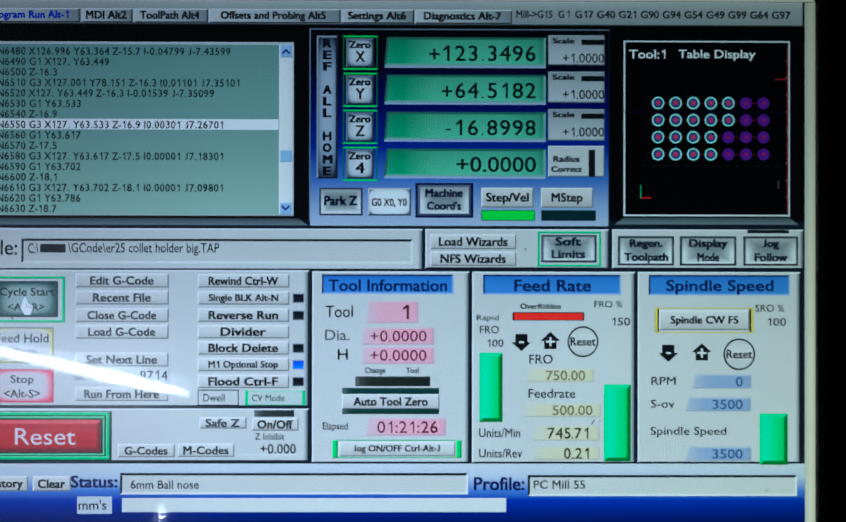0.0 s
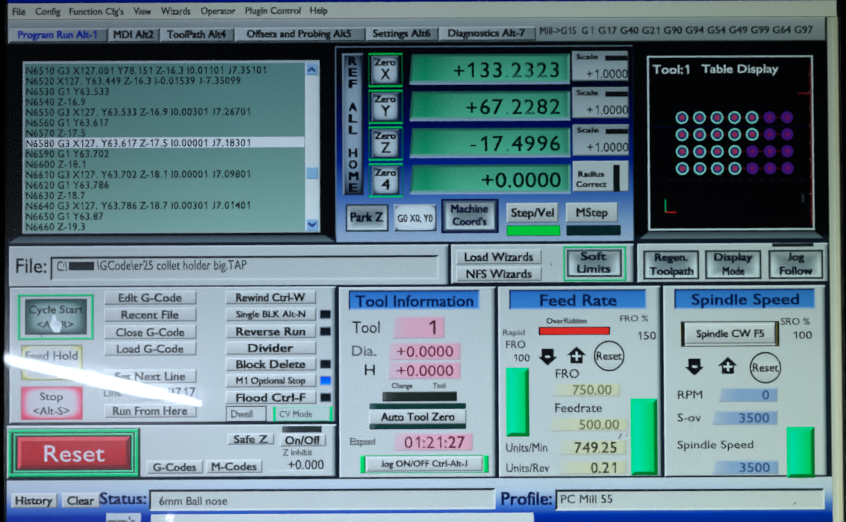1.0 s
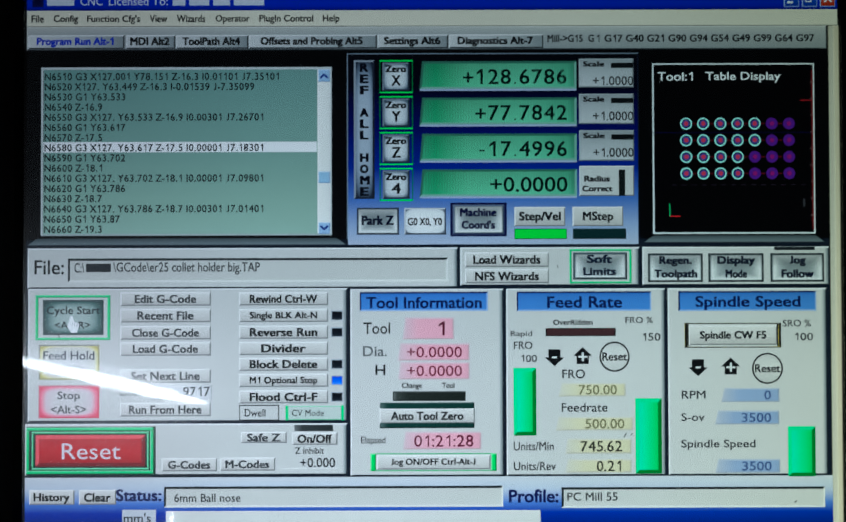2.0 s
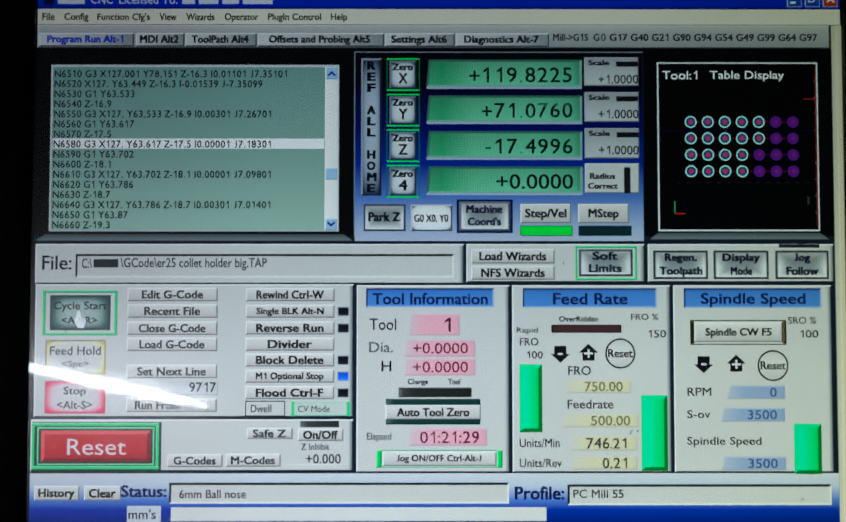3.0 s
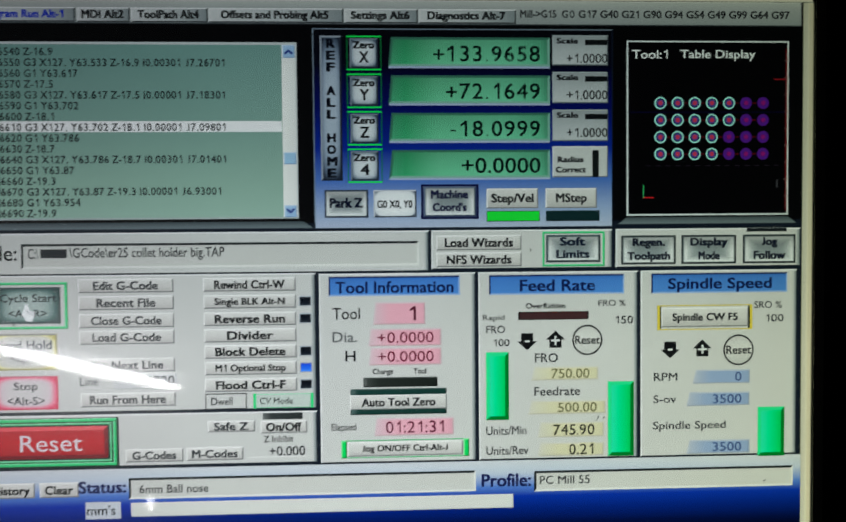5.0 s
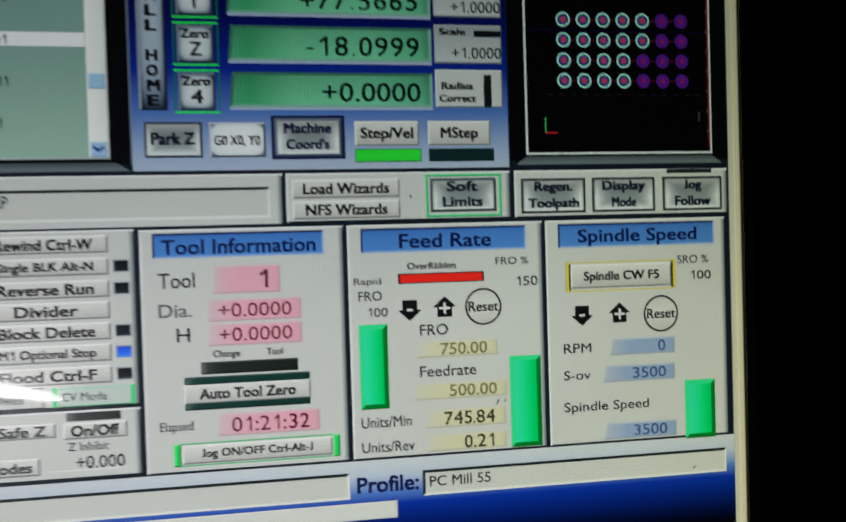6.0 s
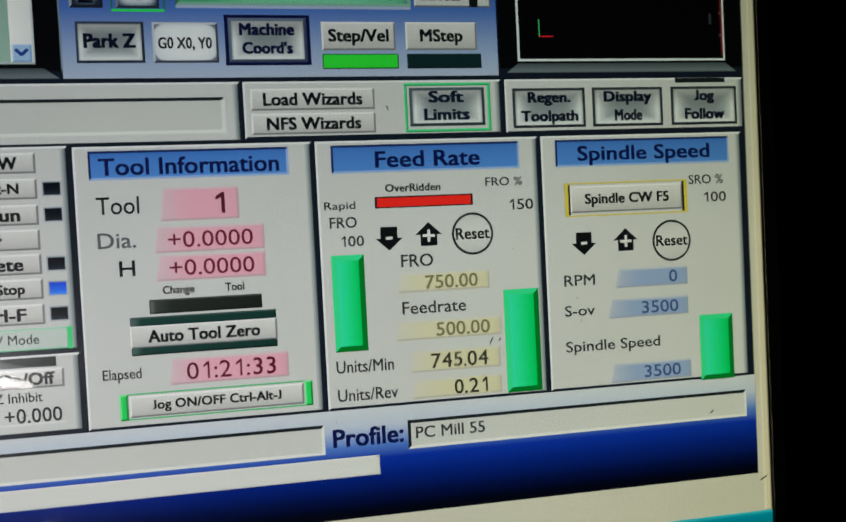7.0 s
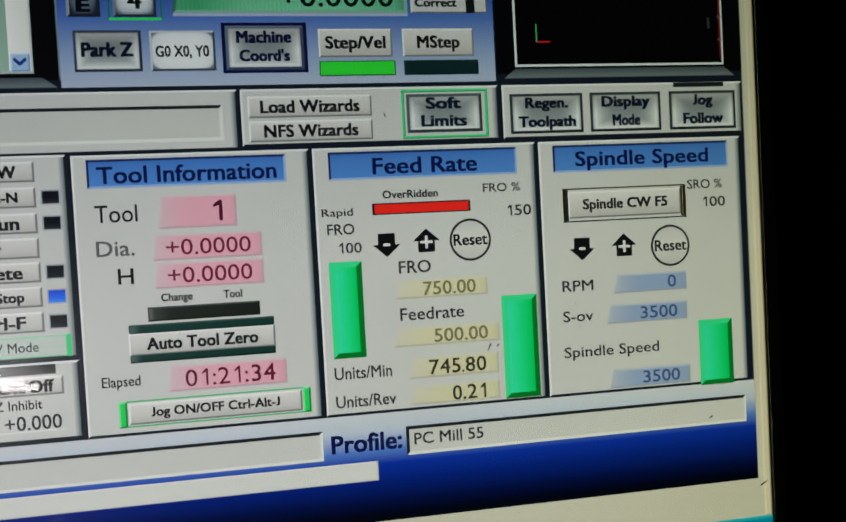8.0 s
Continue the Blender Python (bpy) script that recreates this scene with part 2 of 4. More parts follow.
WIDTH = {"N": 0.722, "G": 0.778, "X": 0.667, "Y": 0.667, "Z": 0.611, "I": 0.278, "J": 0.5, " ": 0.278, ".": 0.278, "-": 0.333}


def line_of(body, bold=0.0, typed=False):
    """Corners and faces of a line of writing; a bold stroke is drawn five times, set a little apart."""
    verts, faces, pen = [], [], 0.0
    for c in body:
        vs, fs, step = char(c)
        if typed:
            step = WIDTH.get(c, 0.556)
            if vs:
                slack = (step - (min(x for x, _ in vs) + max(x for x, _ in vs))) / 2
                vs = [(x + slack, y) for x, y in vs]
        for k, (dx, dy) in enumerate(((0, 0), (-1, -0.6), (1, 0.6), (-1, 0.6), (1, -0.6)) if bold else ((0, 0),)):
            n = len(verts)
            verts += [(x + pen + dx * bold, y + dy * bold, 0.03 * k) for x, y in vs]
            faces += [tuple(i + n for i in f) for f in fs]
        pen += step * (1 + 0.6 * bold)
    return verts, faces


def text(body, parent, u0, v0, u1, v1, mat=None, layer=7, bold=0.012, label="", name="caption", typed=False):
    """Lettering that fills the box; v0 and v1 bound its tallest and lowest strokes."""
    verts, faces = line_of(body, bold, typed)
    xs, ys = [v[0] for v in verts], [v[1] for v in verts]
    x0, x1, y0, y1 = min(xs), max(xs), min(ys), max(ys)
    kx, ky = (u1 - u0) / (x1 - x0), (v1 - v0) / (y1 - y0)
    me = bpy.data.meshes.new(name)
    me.from_pydata([(lx(u0 + (x - x0) * kx), -(layer + d) * LY, lz(v1 - (y - y0) * ky)) for x, y, d in verts], [], faces)
    me.materials.append(mat or INK)
    ob = new(name, me)
    ob.parent = parent
    return tagged(ob, label)


def bars(parent, u, v0, v1, widths, mat, layer=7, gap=3.0):
    """Writing that stays unread: a plain bar for each word."""
    for w in widths:
        slab("word_bar", parent, u, v0, u + w, v1, layer, mat)
        u += w + gap


def key(body, u0, v0, u1, v1, size=None, bold=0.038, ink=None, pad=None, label=""):
    """A grey push key on the display with its caption."""
    b = slab("button", monitor, u0, v0, u1, v1, 5.6, KEY, KEY_HI, KEY_LO, 1.6, label or "light grey bevelled push button")
    w, h = u1 - u0, v1 - v0
    if pad is None:
        pad = 0.14
    th = size or h * 0.56
    vm = (v0 + v1) / 2
    desc = 0.2 * th if any(c in "gjpqy," for c in body) else 0
    text(body, b, u0 + w * pad, vm - th / 2, u1 - w * pad, vm + th / 2 + desc, ink, 6.6, bold)
    return b


def field(u0, v0, u1, v1, rgb, label="", cut=3.0, mat=None):
    """A coloured number field, paler at its left end and towards its upper edge."""
    def mix(k, base=206):
        return tuple(int(c * k + base * (1 - k)) for c in rgb)
    face = hgrad("field_%d_%d_%d" % rgb, (0.0, mix(0.35)), (0.1, mix(0.6)), (0.3, mix(0.96)), (0.5, rgb), (0.92, rgb), (1.0, tuple(int(c * 0.95) for c in rgb)))
    return slab("field", monitor, u0, v0, u1, v1, 5.0, mat or face, flat(*mix(0.42, 212)), flat(*tuple(int(c * 0.9) for c in mix(0.55))), 1.8, label, cut)


WHEELS = {}


def wheel_mesh(w, h, gw, gh, ink, ground):
    """A ten-sided number wheel on a level axle, figure 0 to the front."""
    k = (w, h, gw, gh, ink.name, ground.name)
    if k in WHEELS:
        return WHEELS[k]
    inr = h * S / 2 / math.tan(math.pi / 10)
    bm = bmesh.new()
    ring = []
    for i in range(10):
        a = radians(36 * i - 18)
        r = h * S / 2 / math.sin(math.pi / 10)
        ring.append([bm.verts.new((sx * w * S / 2, -r * math.cos(a), -r * math.sin(a))) for sx in (-1, 1)])
    for i in range(10):
        p, q = ring[i], ring[(i + 1) % 10]
        bm.faces.new((p[0], q[0], q[1], p[1]))
    bm.faces.new([p[0] for p in reversed(ring)])
    bm.faces.new([p[1] for p in ring])
    bmesh.ops.recalc_face_normals(bm, faces=bm.faces)
    zero = char("0")[0]
    xs, ys = [v[0] for v in zero], [v[1] for v in zero]
    kx, ky, ym = gw * S / (max(xs) - min(xs)), gh * S / (max(ys) - min(ys)), (max(ys) + min(ys)) / 2
    for d in range(10):
        verts, faces = line_of(str(d), 0.012)
        xm = (max(v[0] for v in verts) + min(v[0] for v in verts)) / 2
        turn = Matrix.Rotation(radians(36 * d), 3, "X")
        vs = [bm.verts.new(turn @ Vector(((x - xm) * kx, -inr - 0.00004 - 0.00002 * k, (y - ym) * ky))) for x, y, k in verts]
        for f in faces:
            bm.faces.new([vs[i] for i in f]).material_index = 1
    me = bpy.data.meshes.new("number_wheel")
    bm.to_mesh(me)
    bm.free()
    me.materials.append(ground)
    me.materials.append(ink)
    WHEELS[k] = (me, inr)
    return WHEELS[k]


def wheel(um, vm, w, h, gw, gh, ink, ground, layer=5.4):
    me, inr = wheel_mesh(w, h, gw, gh, ink, ground)
    ob = new("number_wheel", me)
    ob.parent = monitor
    ob["home"] = (lx(um), inr - layer * LY, lz(vm))
    ob.location = ob["home"]
    return ob


def turning_bar(name, u0, v0, u1, v1, on, off, layer=5.6, upright=False, label=""):
    """A square bar with two lit and two dark sides, which turns on its long axis."""
    t = (u1 - u0 if upright else v1 - v0) * S / 2
    n = (v1 - v0 if upright else u1 - u0) * S / 2
    bm = bmesh.new()
    fs = add_box(bm, *((-t, -t, -n, t, t, n) if upright else (-n, -t, -t, n, t, t)))
    bm.normal_update()
    for f in fs:
        f.material_index = 0 if abs(f.normal.y) > 0.5 else 1
    ob = part(name, bm, [on, off], monitor, label)
    ob["home"] = (lx((u0 + u1) / 2), t - layer * LY, lz((v0 + v1) / 2))
    ob.location = ob["home"]
    return ob


# ---------------------------------------------------------------- the room
def wall(name, x0, y0, z0, x1, y1, z1, mat, label):
    bm = bmesh.new()
    add_box(bm, x0, y0, z0, x1, y1, z1)
    ob = part(name, bm, mat, None, label)
    return tagged(ob, kind="structure")


wall("floor", -0.95, -2.2, -0.1, 1.8, 0.17, 0.0, CONCRETE, "bare grey concrete workshop floor")
wall("ceiling", -0.95, -2.2, 2.5, 1.8, 0.17, 2.6, PAINT, "plain grey painted ceiling")
wall("wall_north", -0.85, 0.07, 0.0, 1.7, 0.17, 2.5, PAINT, "plain grey wall behind the monitor")
wall("wall_south", -0.85, -2.2, 0.0, 1.7, -2.1, 2.5, PAINT, "plain grey painted wall")
wall("wall_west", -0.95, -2.2, 0.0, -0.85, 0.17, 2.5, PAINT, "plain grey painted wall")
wall("wall_east", 1.7, -2.2, 0.0, 1.8, 0.17, 2.5, PAINT, "plain grey painted wall")

# ---------------------------------------------------------------- the monitor
monitor = new("monitor")
monitor.location = BASE
tagged(monitor, "black flat-screen monitor showing a milling machine control program", "monitor")


def build_case():
    x0, x1, z0, z1 = lx(-1), lx(1025), lz(768), lz(1)
    bm = bmesh.new()
    add_box(bm, x0 - 0.026, 0.004, z0 - 0.034, x1 + 0.026, 0.07, z1 + 0.026)
    bmesh.ops.bevel(bm, geom=[e for e in bm.edges], offset=0.004, segments=3, affect="EDGES")
    part("housing", bm, PLASTIC, monitor, "matt black plastic back shell")
    bm = bmesh.new()
    outer = [(x0 - 0.027, z0 - 0.035), (x1 + 0.027, z0 - 0.035), (x1 + 0.027, z1 + 0.027), (x0 - 0.027, z1 + 0.027)]
    lip = [(x0 - 0.0022, z0 - 0.0022), (x1 + 0.0022, z0 - 0.0022), (x1 + 0.0022, z1 + 0.0022), (x0 - 0.0022, z1 + 0.0022)]
    inner = [(x0, z0), (x1, z0), (x1, z1), (x0, z1)]
    rings = [[bm.verts.new((x, y, z)) for x, z in r] for r, y in ((outer, 0.006), (outer, -0.003), (lip, -0.0045), (inner, -0.0012), (inner, 0.006))]
    for a, b in zip(rings, rings[1:] + rings[:1]):
        for i in range(4):
            j = (i + 1) % 4
            bm.faces.new((a[i], a[j], b[j], b[i]))
    bmesh.ops.recalc_face_normals(bm, faces=bm.faces)
    bmesh.ops.bevel(bm, geom=[e for e in bm.edges if abs(e.verts[0].co.y + 0.003) < 1e-5 and abs(e.verts[1].co.y + 0.003) < 1e-5], offset=0.002, segments=3, affect="EDGES")
    part("bezel", bm, PLASTIC, monitor, "black plastic bezel with a sloped inner lip")
    bm = bmesh.new()
    add_box(bm, x0, -0.0016, z0, x1, -0.00125, z1)
    part("cover_glass", bm, GLASS, monitor, "clear glossy front sheet of the display")


build_case()
# window ground and frame of the running program
slab("desktop", monitor, 0, 0, 1024.6, 768, 0.5, BLACK)
BEIGE = flat(236, 233, 212)

# program list: ground, scrolling lines, then everything that lies over its ends
slab("list_ground", monitor, 21, 101, 366, 313, 1.0, vgrad("list_green", (0.0, (118, 158, 150)), (0.5, (136, 172, 160)), (0.8, (152, 186, 169)), (1.0, (160, 193, 176))))
slab("list_highlight", monitor, 21, 194.4, 365, 207.4, 1.6, flat(255, 255, 255), flat(255, 255, 255))
listing = new("listing", None)
listing.parent = monitor
LINES = ["N6480 X126.996 Y63.364 Z-15.7 I-0.04799 J-7.43599", "N6490 G1 X127. Y63.449", "N6500 Z-16.3",
         "N6510 G3 X127.001 Y78.151 Z-16.3 I0.01101 J7.35101", "N6520 X127. Y63.449 Z-16.3 I-0.01539 J-7.35099",
         "N6530 G1 Y63.533", "N6540 Z-16.9", "N6550 G3 X127. Y63.533 Z-16.9 I0.00301 J7.26701", "N6560 G1 Y63.617",
         "N6570 Z-17.5", "N6580 G3 X127. Y63.617 Z-17.5 I0.00001 J7.18301", "N6590 G1 Y63.702", "N6600 Z-18.1",
         "N6610 G3 X127. Y63.702 Z-18.1 I0.00001 J7.09801", "N6620 G1 Y63.786", "N6630 Z-18.7",
         "N6640 G3 X127. Y63.786 Z-18.7 I0.00301 J7.01401", "N6650 G1 Y63.87", "N6660 Z-19.3",
         "N6670 G3 X127. Y63.87 Z-19.3 I0.00001 J6.93001", "N6680 G1 Y63.954", "N6690 Z-19.9",
         "N6700 G3 X127. Y63.954 Z-19.9 I0.00001 J6.84601", "N6710 G1 Y64.038", "N6720 Z-20.5"]
PITCH = 12.83
for i, s in enumerate(LINES):
    vm = 112.0 + PITCH * i
    text(s, listing, 22.5, vm - 4.9, 22.5 + 11.87 * sum(WIDTH.get(c, 0.556) for c in s), vm + 4.5, flat(14, 28, 32), 2.4, 0.02, name="code_line", typed=True)


def title_and_tabs():
    slab("title_bar", monitor, 0, 3, 1022.5, 28.5, 4.0, vgrad("title_blue", (0.0, (40, 90, 225)), (0.15, (10, 50, 205)), (0.8, (8, 42, 190)), (1.0, (5, 20, 120))))
    slab("program_icon", monitor, 7, 10, 21, 24, 5.0, flat(8, 12, 60), flat(16, 20, 80), bevel=3)
    white = flat(215, 225, 240)
    bars(monitor, 26, 12.5, 22.5, [34], white)
    text("CNC", monitor, 68, 11.5, 96, 22.5, white, 7, 0.006)
    text("Licensed To:", monitor, 104, 11.5, 178, 22.5, white, 7, 0.006)
    bars(monitor, 184, 12.5, 22.5, [16, 25, 21, 38], white, gap=5)
    blue = vgrad("caption_blue", (0.0, (70, 120, 235)), (0.35, (34, 84, 205)), (1.0, (18, 52, 160)))
    red = vgrad("caption_red", (0.0, (226, 120, 90)), (0.35, (206, 70, 40)), (1.0, (160, 40, 22)))
    for u, face in ((955, blue), (977.8, blue), (1000.6, red)):
        b = slab("window_button", monitor, u, 4.6, u + 19.4, 25.6, 5.0, face, flat(170, 192, 240), flat(130, 154, 215), 1.3, "red close button" if face == red else "blue window button")
        w = flat(235, 240, 250)
        if u == 955:
            slab("sign", b, u + 4.2, 18.4, u + 11, 21.2, 6.0, w)
        elif u == 977.8:
            for du, dv in ((7.6, 8.2), (4.2, 12.6)):
                slab("sign", b, u + du, dv, u + du + 7.6, dv + 2.0, 6.4, w)
                slab("sign", b, u + du, dv, u + du + 1.2, dv + 7, 6.2, w)
                slab("sign", b, u + du + 6.4, dv, u + du + 7.6, dv + 7, 6.2, w)
                slab("sign", b, u + du, dv + 5.8, u + du + 7.6, dv + 7, 6.0, w)
        else:
            for k in (-1, 1):
                bm = bmesh.new()
                add_box(bm, -6.4 * S, -0.1 * LY, -1.1 * S, 6.4 * S, 0.1 * LY, 1.1 * S)
                bm.transform(Matrix.Translation((lx(u + 9.7), -6.2 * LY - (k + 1) * 0.1 * LY, lz(15.1))) @ Matrix.Rotation(k * radians(45), 4, "Y"))
                part("sign", bm, w, b)
    slab("menu_bar", monitor, 0, 28.5, 1023, 49, 4.0, BEIGE, flat(250, 248, 235), flat(130, 128, 115), 0.8)
    for s, a, b in (("File", 6, 22), ("Config", 34, 65), ("Function Cfg's", 76, 143), ("View", 155, 177), ("Wizards", 189, 225), ("Operator", 238, 281), ("PlugIn Control", 293, 361), ("Help", 373, 394)):
        d = 2.2 if any(c in s for c in "gp") else 0
        text(s, monitor, a, 34.2, b, 43.6 + d, flat(16, 16, 16), 5, 0.03)
    slab("tab_strip", monitor, 0, 49, 1009, 78.5, 3.4, vgrad("strip", (0.0, (200, 203, 198)), (0.3, (176, 182, 180)), (1.0, (150, 158, 158))), flat(225, 226, 222), flat(60, 66, 70), 1.2)
    tab = hgrad("tab_face", (0.0, (214, 217, 216)), (0.55, (190, 196, 196)), (1.0, (140, 150, 152)))
    for s, a, b, ink in (("Program Run Alt-1", 2, 123, flat(20, 50, 190)), ("MDI Alt2", 125, 187, None), ("ToolPath Alt4", 188, 279, None), ("Offsets and Probing Alt5", 280, 441, None), ("Settings Alt6", 442, 531, None), ("Diagnostics Alt-7", 532, 651, None)):
        t = slab("tab", monitor, a, 59.5, b, 77, 4.6, tab, flat(235, 237, 236), flat(50, 56, 60), 1.6)
        d = 2.4 if any(c in s for c in "gp") else 0
        w = b - a
        text(s, t, a + w * 0.09, 62.6, b - w * 0.11, 72.8 + d, ink, 5.8, 0.05)
    text("Mill->G15  G", monitor, 656, 60.2, 715, 69.6, flat(22, 26, 30), 5, 0.03)
    text("G17 G40 G21 G90 G94 G54 G49 G99 G64 G97", monitor, 728, 60.2, 993, 69.6, flat(22, 26, 30), 5, 0.03)


def foot(name, u0, u1, v0, v1, spread):
    """Sloped lower ledge of a sunken view, wider below than above."""
    bm = bmesh.new()
    pts = [(u0 + spread, v0), (u1 - spread, v0), (u1, v1), (u0, v1)]
    a = [bm.verts.new((lx(u), -3.9 * LY, lz(v))) for u, v in pts]
    c = [bm.verts.new((lx(u), -3.4 * LY, lz(v))) for u, v in pts]
    bm.faces.new((a[0], a[3], a[2], a[1]))
    for i in range(4):
        j = (i + 1) % 4
        bm.faces.new((a[i], a[j], c[j], c[i]))
    bmesh.ops.recalc_face_normals(bm, faces=bm.faces)
    part(name, bm, vgrad("ledge_grey", (0.0, (66, 76, 80)), (0.5, (94, 106, 110)), (0.85, (110, 122, 126)), (1.0, (70, 80, 86))), monitor)


def list_frame():
    """Dark surround of the program list, in four pieces round its opening."""
    for u0, v0, u1, v1 in ((1, 79, 403, 103), (1, 312.5, 403, 318), (1, 101.5, 20, 312.5), (384, 101.5, 403, 312.5)):
        slab("list_surround", monitor, u0, v0, u1, v1, 3.2, BLACK)
    w = flat(205, 212, 212)
    slab("list_edge", monitor, 18.5, 100.2, 384, 103.2, 3.7, w)
    slab("list_edge", monitor, 18.5, 103.2, 21.0, 312, 3.7, w)
    slab("list_edge", monitor, 19.5, 310.5, 384, 312.5, 3.7, flat(180, 190, 190))
    slab("list_edge", monitor, 382.5, 102, 384, 311.5, 3.7, w)
    foot("list_step", 2, 402, 316, 324.5, 12)
    sb = slab("scroll_bar", monitor, 366, 102, 382.5, 311.5, 3.6, hgrad("scroll_track", (0.0, (255, 255, 250)), (1.0, (236, 239, 234))))
    for v0, v1, c in ((103, 119, (165, 200, 235)), (232, 247, (165, 205, 235)), (296, 311, (165, 200, 235))):
        slab("scroll_key", sb, 367, v0, 382, v1, 4.4, flat(*c), flat(205, 228, 250), flat(130, 165, 205), 1.4)
    for vc, s in ((112, 1), (303, -1)):
        for k in (-1, 1):
            bm = bmesh.new()
            add_box(bm, -3.4 * S, -0.1 * LY, -1.3 * S, 3.4 * S, 0.1 * LY, 1.3 * S)
            bm.transform(Matrix.Translation((lx(374.5 + 2.2 * k), -(5 + 0.2 * k) * LY, lz(vc))) @ Matrix.Rotation(s * k * radians(45), 4, "Y"))
            part("arrow", bm, flat(30, 60, 140), sb)


INK_G = flat(6, 26, 22)
DRO = striped("readout_green", 3.4, (0.0, (76, 158, 116)), (0.1, (62, 156, 104)), (0.3, (106, 188, 144)), (0.7, (112, 194, 154)), (0.93, (96, 176, 138)), (1.0, (56, 118, 92)))
WHEEL_OF = {}


def readouts():
    slab("axis_panel", monitor, 403, 83, 771, 326, 3.2, vgrad("axis_blue", (0.0, (6, 8, 14)), (0.18, (4, 6, 22)), (0.40, (6, 16, 92)), (0.60, (14, 40, 142)), (0.76, (78, 116, 190)), (0.92, (158, 178, 210)), (1.0, (180, 192, 212))), flat(120, 135, 150), flat(20, 28, 44), 1.5)
    r = slab("button", monitor, 412, 92, 438, 267, 5, rim("ref_face", (0.0, (34, 44, 60)), (0.4, (96, 112, 132)), (0.8, (150, 166, 184)), (1.0, (176, 190, 204))), flat(150, 160, 172), flat(30, 36, 50), 2.4, "tall grey push button")
    for i, c in enumerate("REF ALL HOME"):
        if c != " ":
            v = 96 + i * 14.2
            text(c, r, 419.5, v, 430.5 if c != "M" else 432, v + 11, flat(8, 12, 24), 6, 0.06)
    rimgrey = rim("zero_face", (0.0, (48, 64, 84)), (0.35, (106, 122, 138)), (0.7, (190, 201, 208)), (1.0, (220, 228, 230)))
    for c, v in (("X", 93.5), ("Y", 139), ("Z", 184.3), ("4", 229.6)):
        b = slab("button", monitor, 448, v + 1.5, 482, v + 37.5, 5, rimgrey, flat(120, 132, 144), flat(40, 50, 62), 2, "square grey push button")
        text("Zero", b, 451.5, v + 5.2, 478, v + 14.2, None, 6, 0.055)
        text(c, b, 459.5, v + 17.5, 471, v + 31, None, 6, 0.03)
        for dv in (-1.6, 38.2):
            slab("green_line", b, 444.5, v + dv, 486, v + dv + 2.0, 5.2, GREEN_LINE)
        for du in (444.2, 485.2):
            slab("green_line", b, du, v - 1.6, du + 1.2, v + 40, 4.8, flat(28, 120, 60))
    for name, v0, v1, fixed in (("X", 93.5, 129, "+1"), ("Y", 139.5, 174, "+"), ("Z", 185, 219.5, "-1"), ("4", 230, 264.5, "+0.0000")):
        f = slab("readout", monitor, 498, v0, 692.5, v1, 5.0, DRO, flat(60, 112, 92), flat(132, 182, 164), 3.0, "green number field", 3.5)
        slab("readout_lip", f, 495, v1 - 0.4, 692.5, v1 + 2.0, 4.6, flat(170, 182, 214))
        vm = (v0 + v1) / 2 + 2.0
        if name == "4":
            text(fixed, f, 583, vm - 9.5, 680.5, vm + 9.5, INK_G, 6.2)
            continue
        # figures stand 15.6 dots apart
        n = 2 if name != "Z" else 1
        lead = {"X": 556.0, "Y": 571.4, "Z": 573.0}[name]
        if fixed[0] == "+":
            text("+", f, lead - 6.6, vm - 5.4, lead + 6.6, vm + 7.6, INK_G, 6.2)
        else:
            text("-", f, lead - 3.6, vm + 1.4, lead + 3.6, vm + 3.4, INK_G, 6.2)
        if len(fixed) > 1:
            m = 572.1 if name == "X" else 587.7
            text("1", f, m - 5.4, vm - 9.5, m + 2.4, vm + 9.5, INK_G, 6.2)
        text(".", f, 613.8, vm + 7.2, 616.2, vm + 9.5, INK_G, 6.2)
        places = [587.7, 603.3][-n:] + [626.9, 642.5, 658.1, 673.7]
        WHEEL_OF[name] = [wheel(u, vm, 15.4, 21.5, 12.4, 19.0, INK_G, DRO) for u in places]
    for v0, v1 in ((90.5, 127), (135, 173), (181, 219.5)):
        b = slab("scale_box", monitor, 695.5, v0, 764.5, v1, 5, vgrad("scale_face", (0.0, (150, 158, 162)), (0.5, (182, 189, 192)), (1.0, (200, 206, 208))), flat(176, 184, 188), flat(120, 128, 134), 1.4)
        text("Scale", b, 700.5, v0 + 3.6, 727.5, v0 + 10.4, INK, 6, 0.05)
        slab("dark_bar", b, 736, v0 + 5.5, 764, v0 + 12, 6, flat(16, 20, 22))
        text("+1.0000", b, 713, v0 + 22.5, 764, v0 + 34, flat(34, 38, 42), 6, 0.012)
    b = slab("scale_box", monitor, 695.5, 226, 764.5, 264, 5, flat(204, 208, 206), flat(226, 230, 230), flat(110, 116, 122), 1.4)
    text("Radius", b, 701.5, 238.5, 734, 246, INK, 6, 0.05)
    text("Correct", b, 699, 251, 737, 258.5, INK, 6, 0.05)
    slab("dark_bar", b, 745, 231, 753, 264, 6, flat(18, 24, 24))
    met = METAL
    b = slab("button", monitor, 415.5, 278, 468.5, 312, 5, met, flat(56, 68, 88), flat(34, 44, 60), 2.0, "grey push button with a dark rim")
    text("Park Z", b, 421.5, 288, 462, 300, flat(10, 18, 40), 6.2, 0.05)
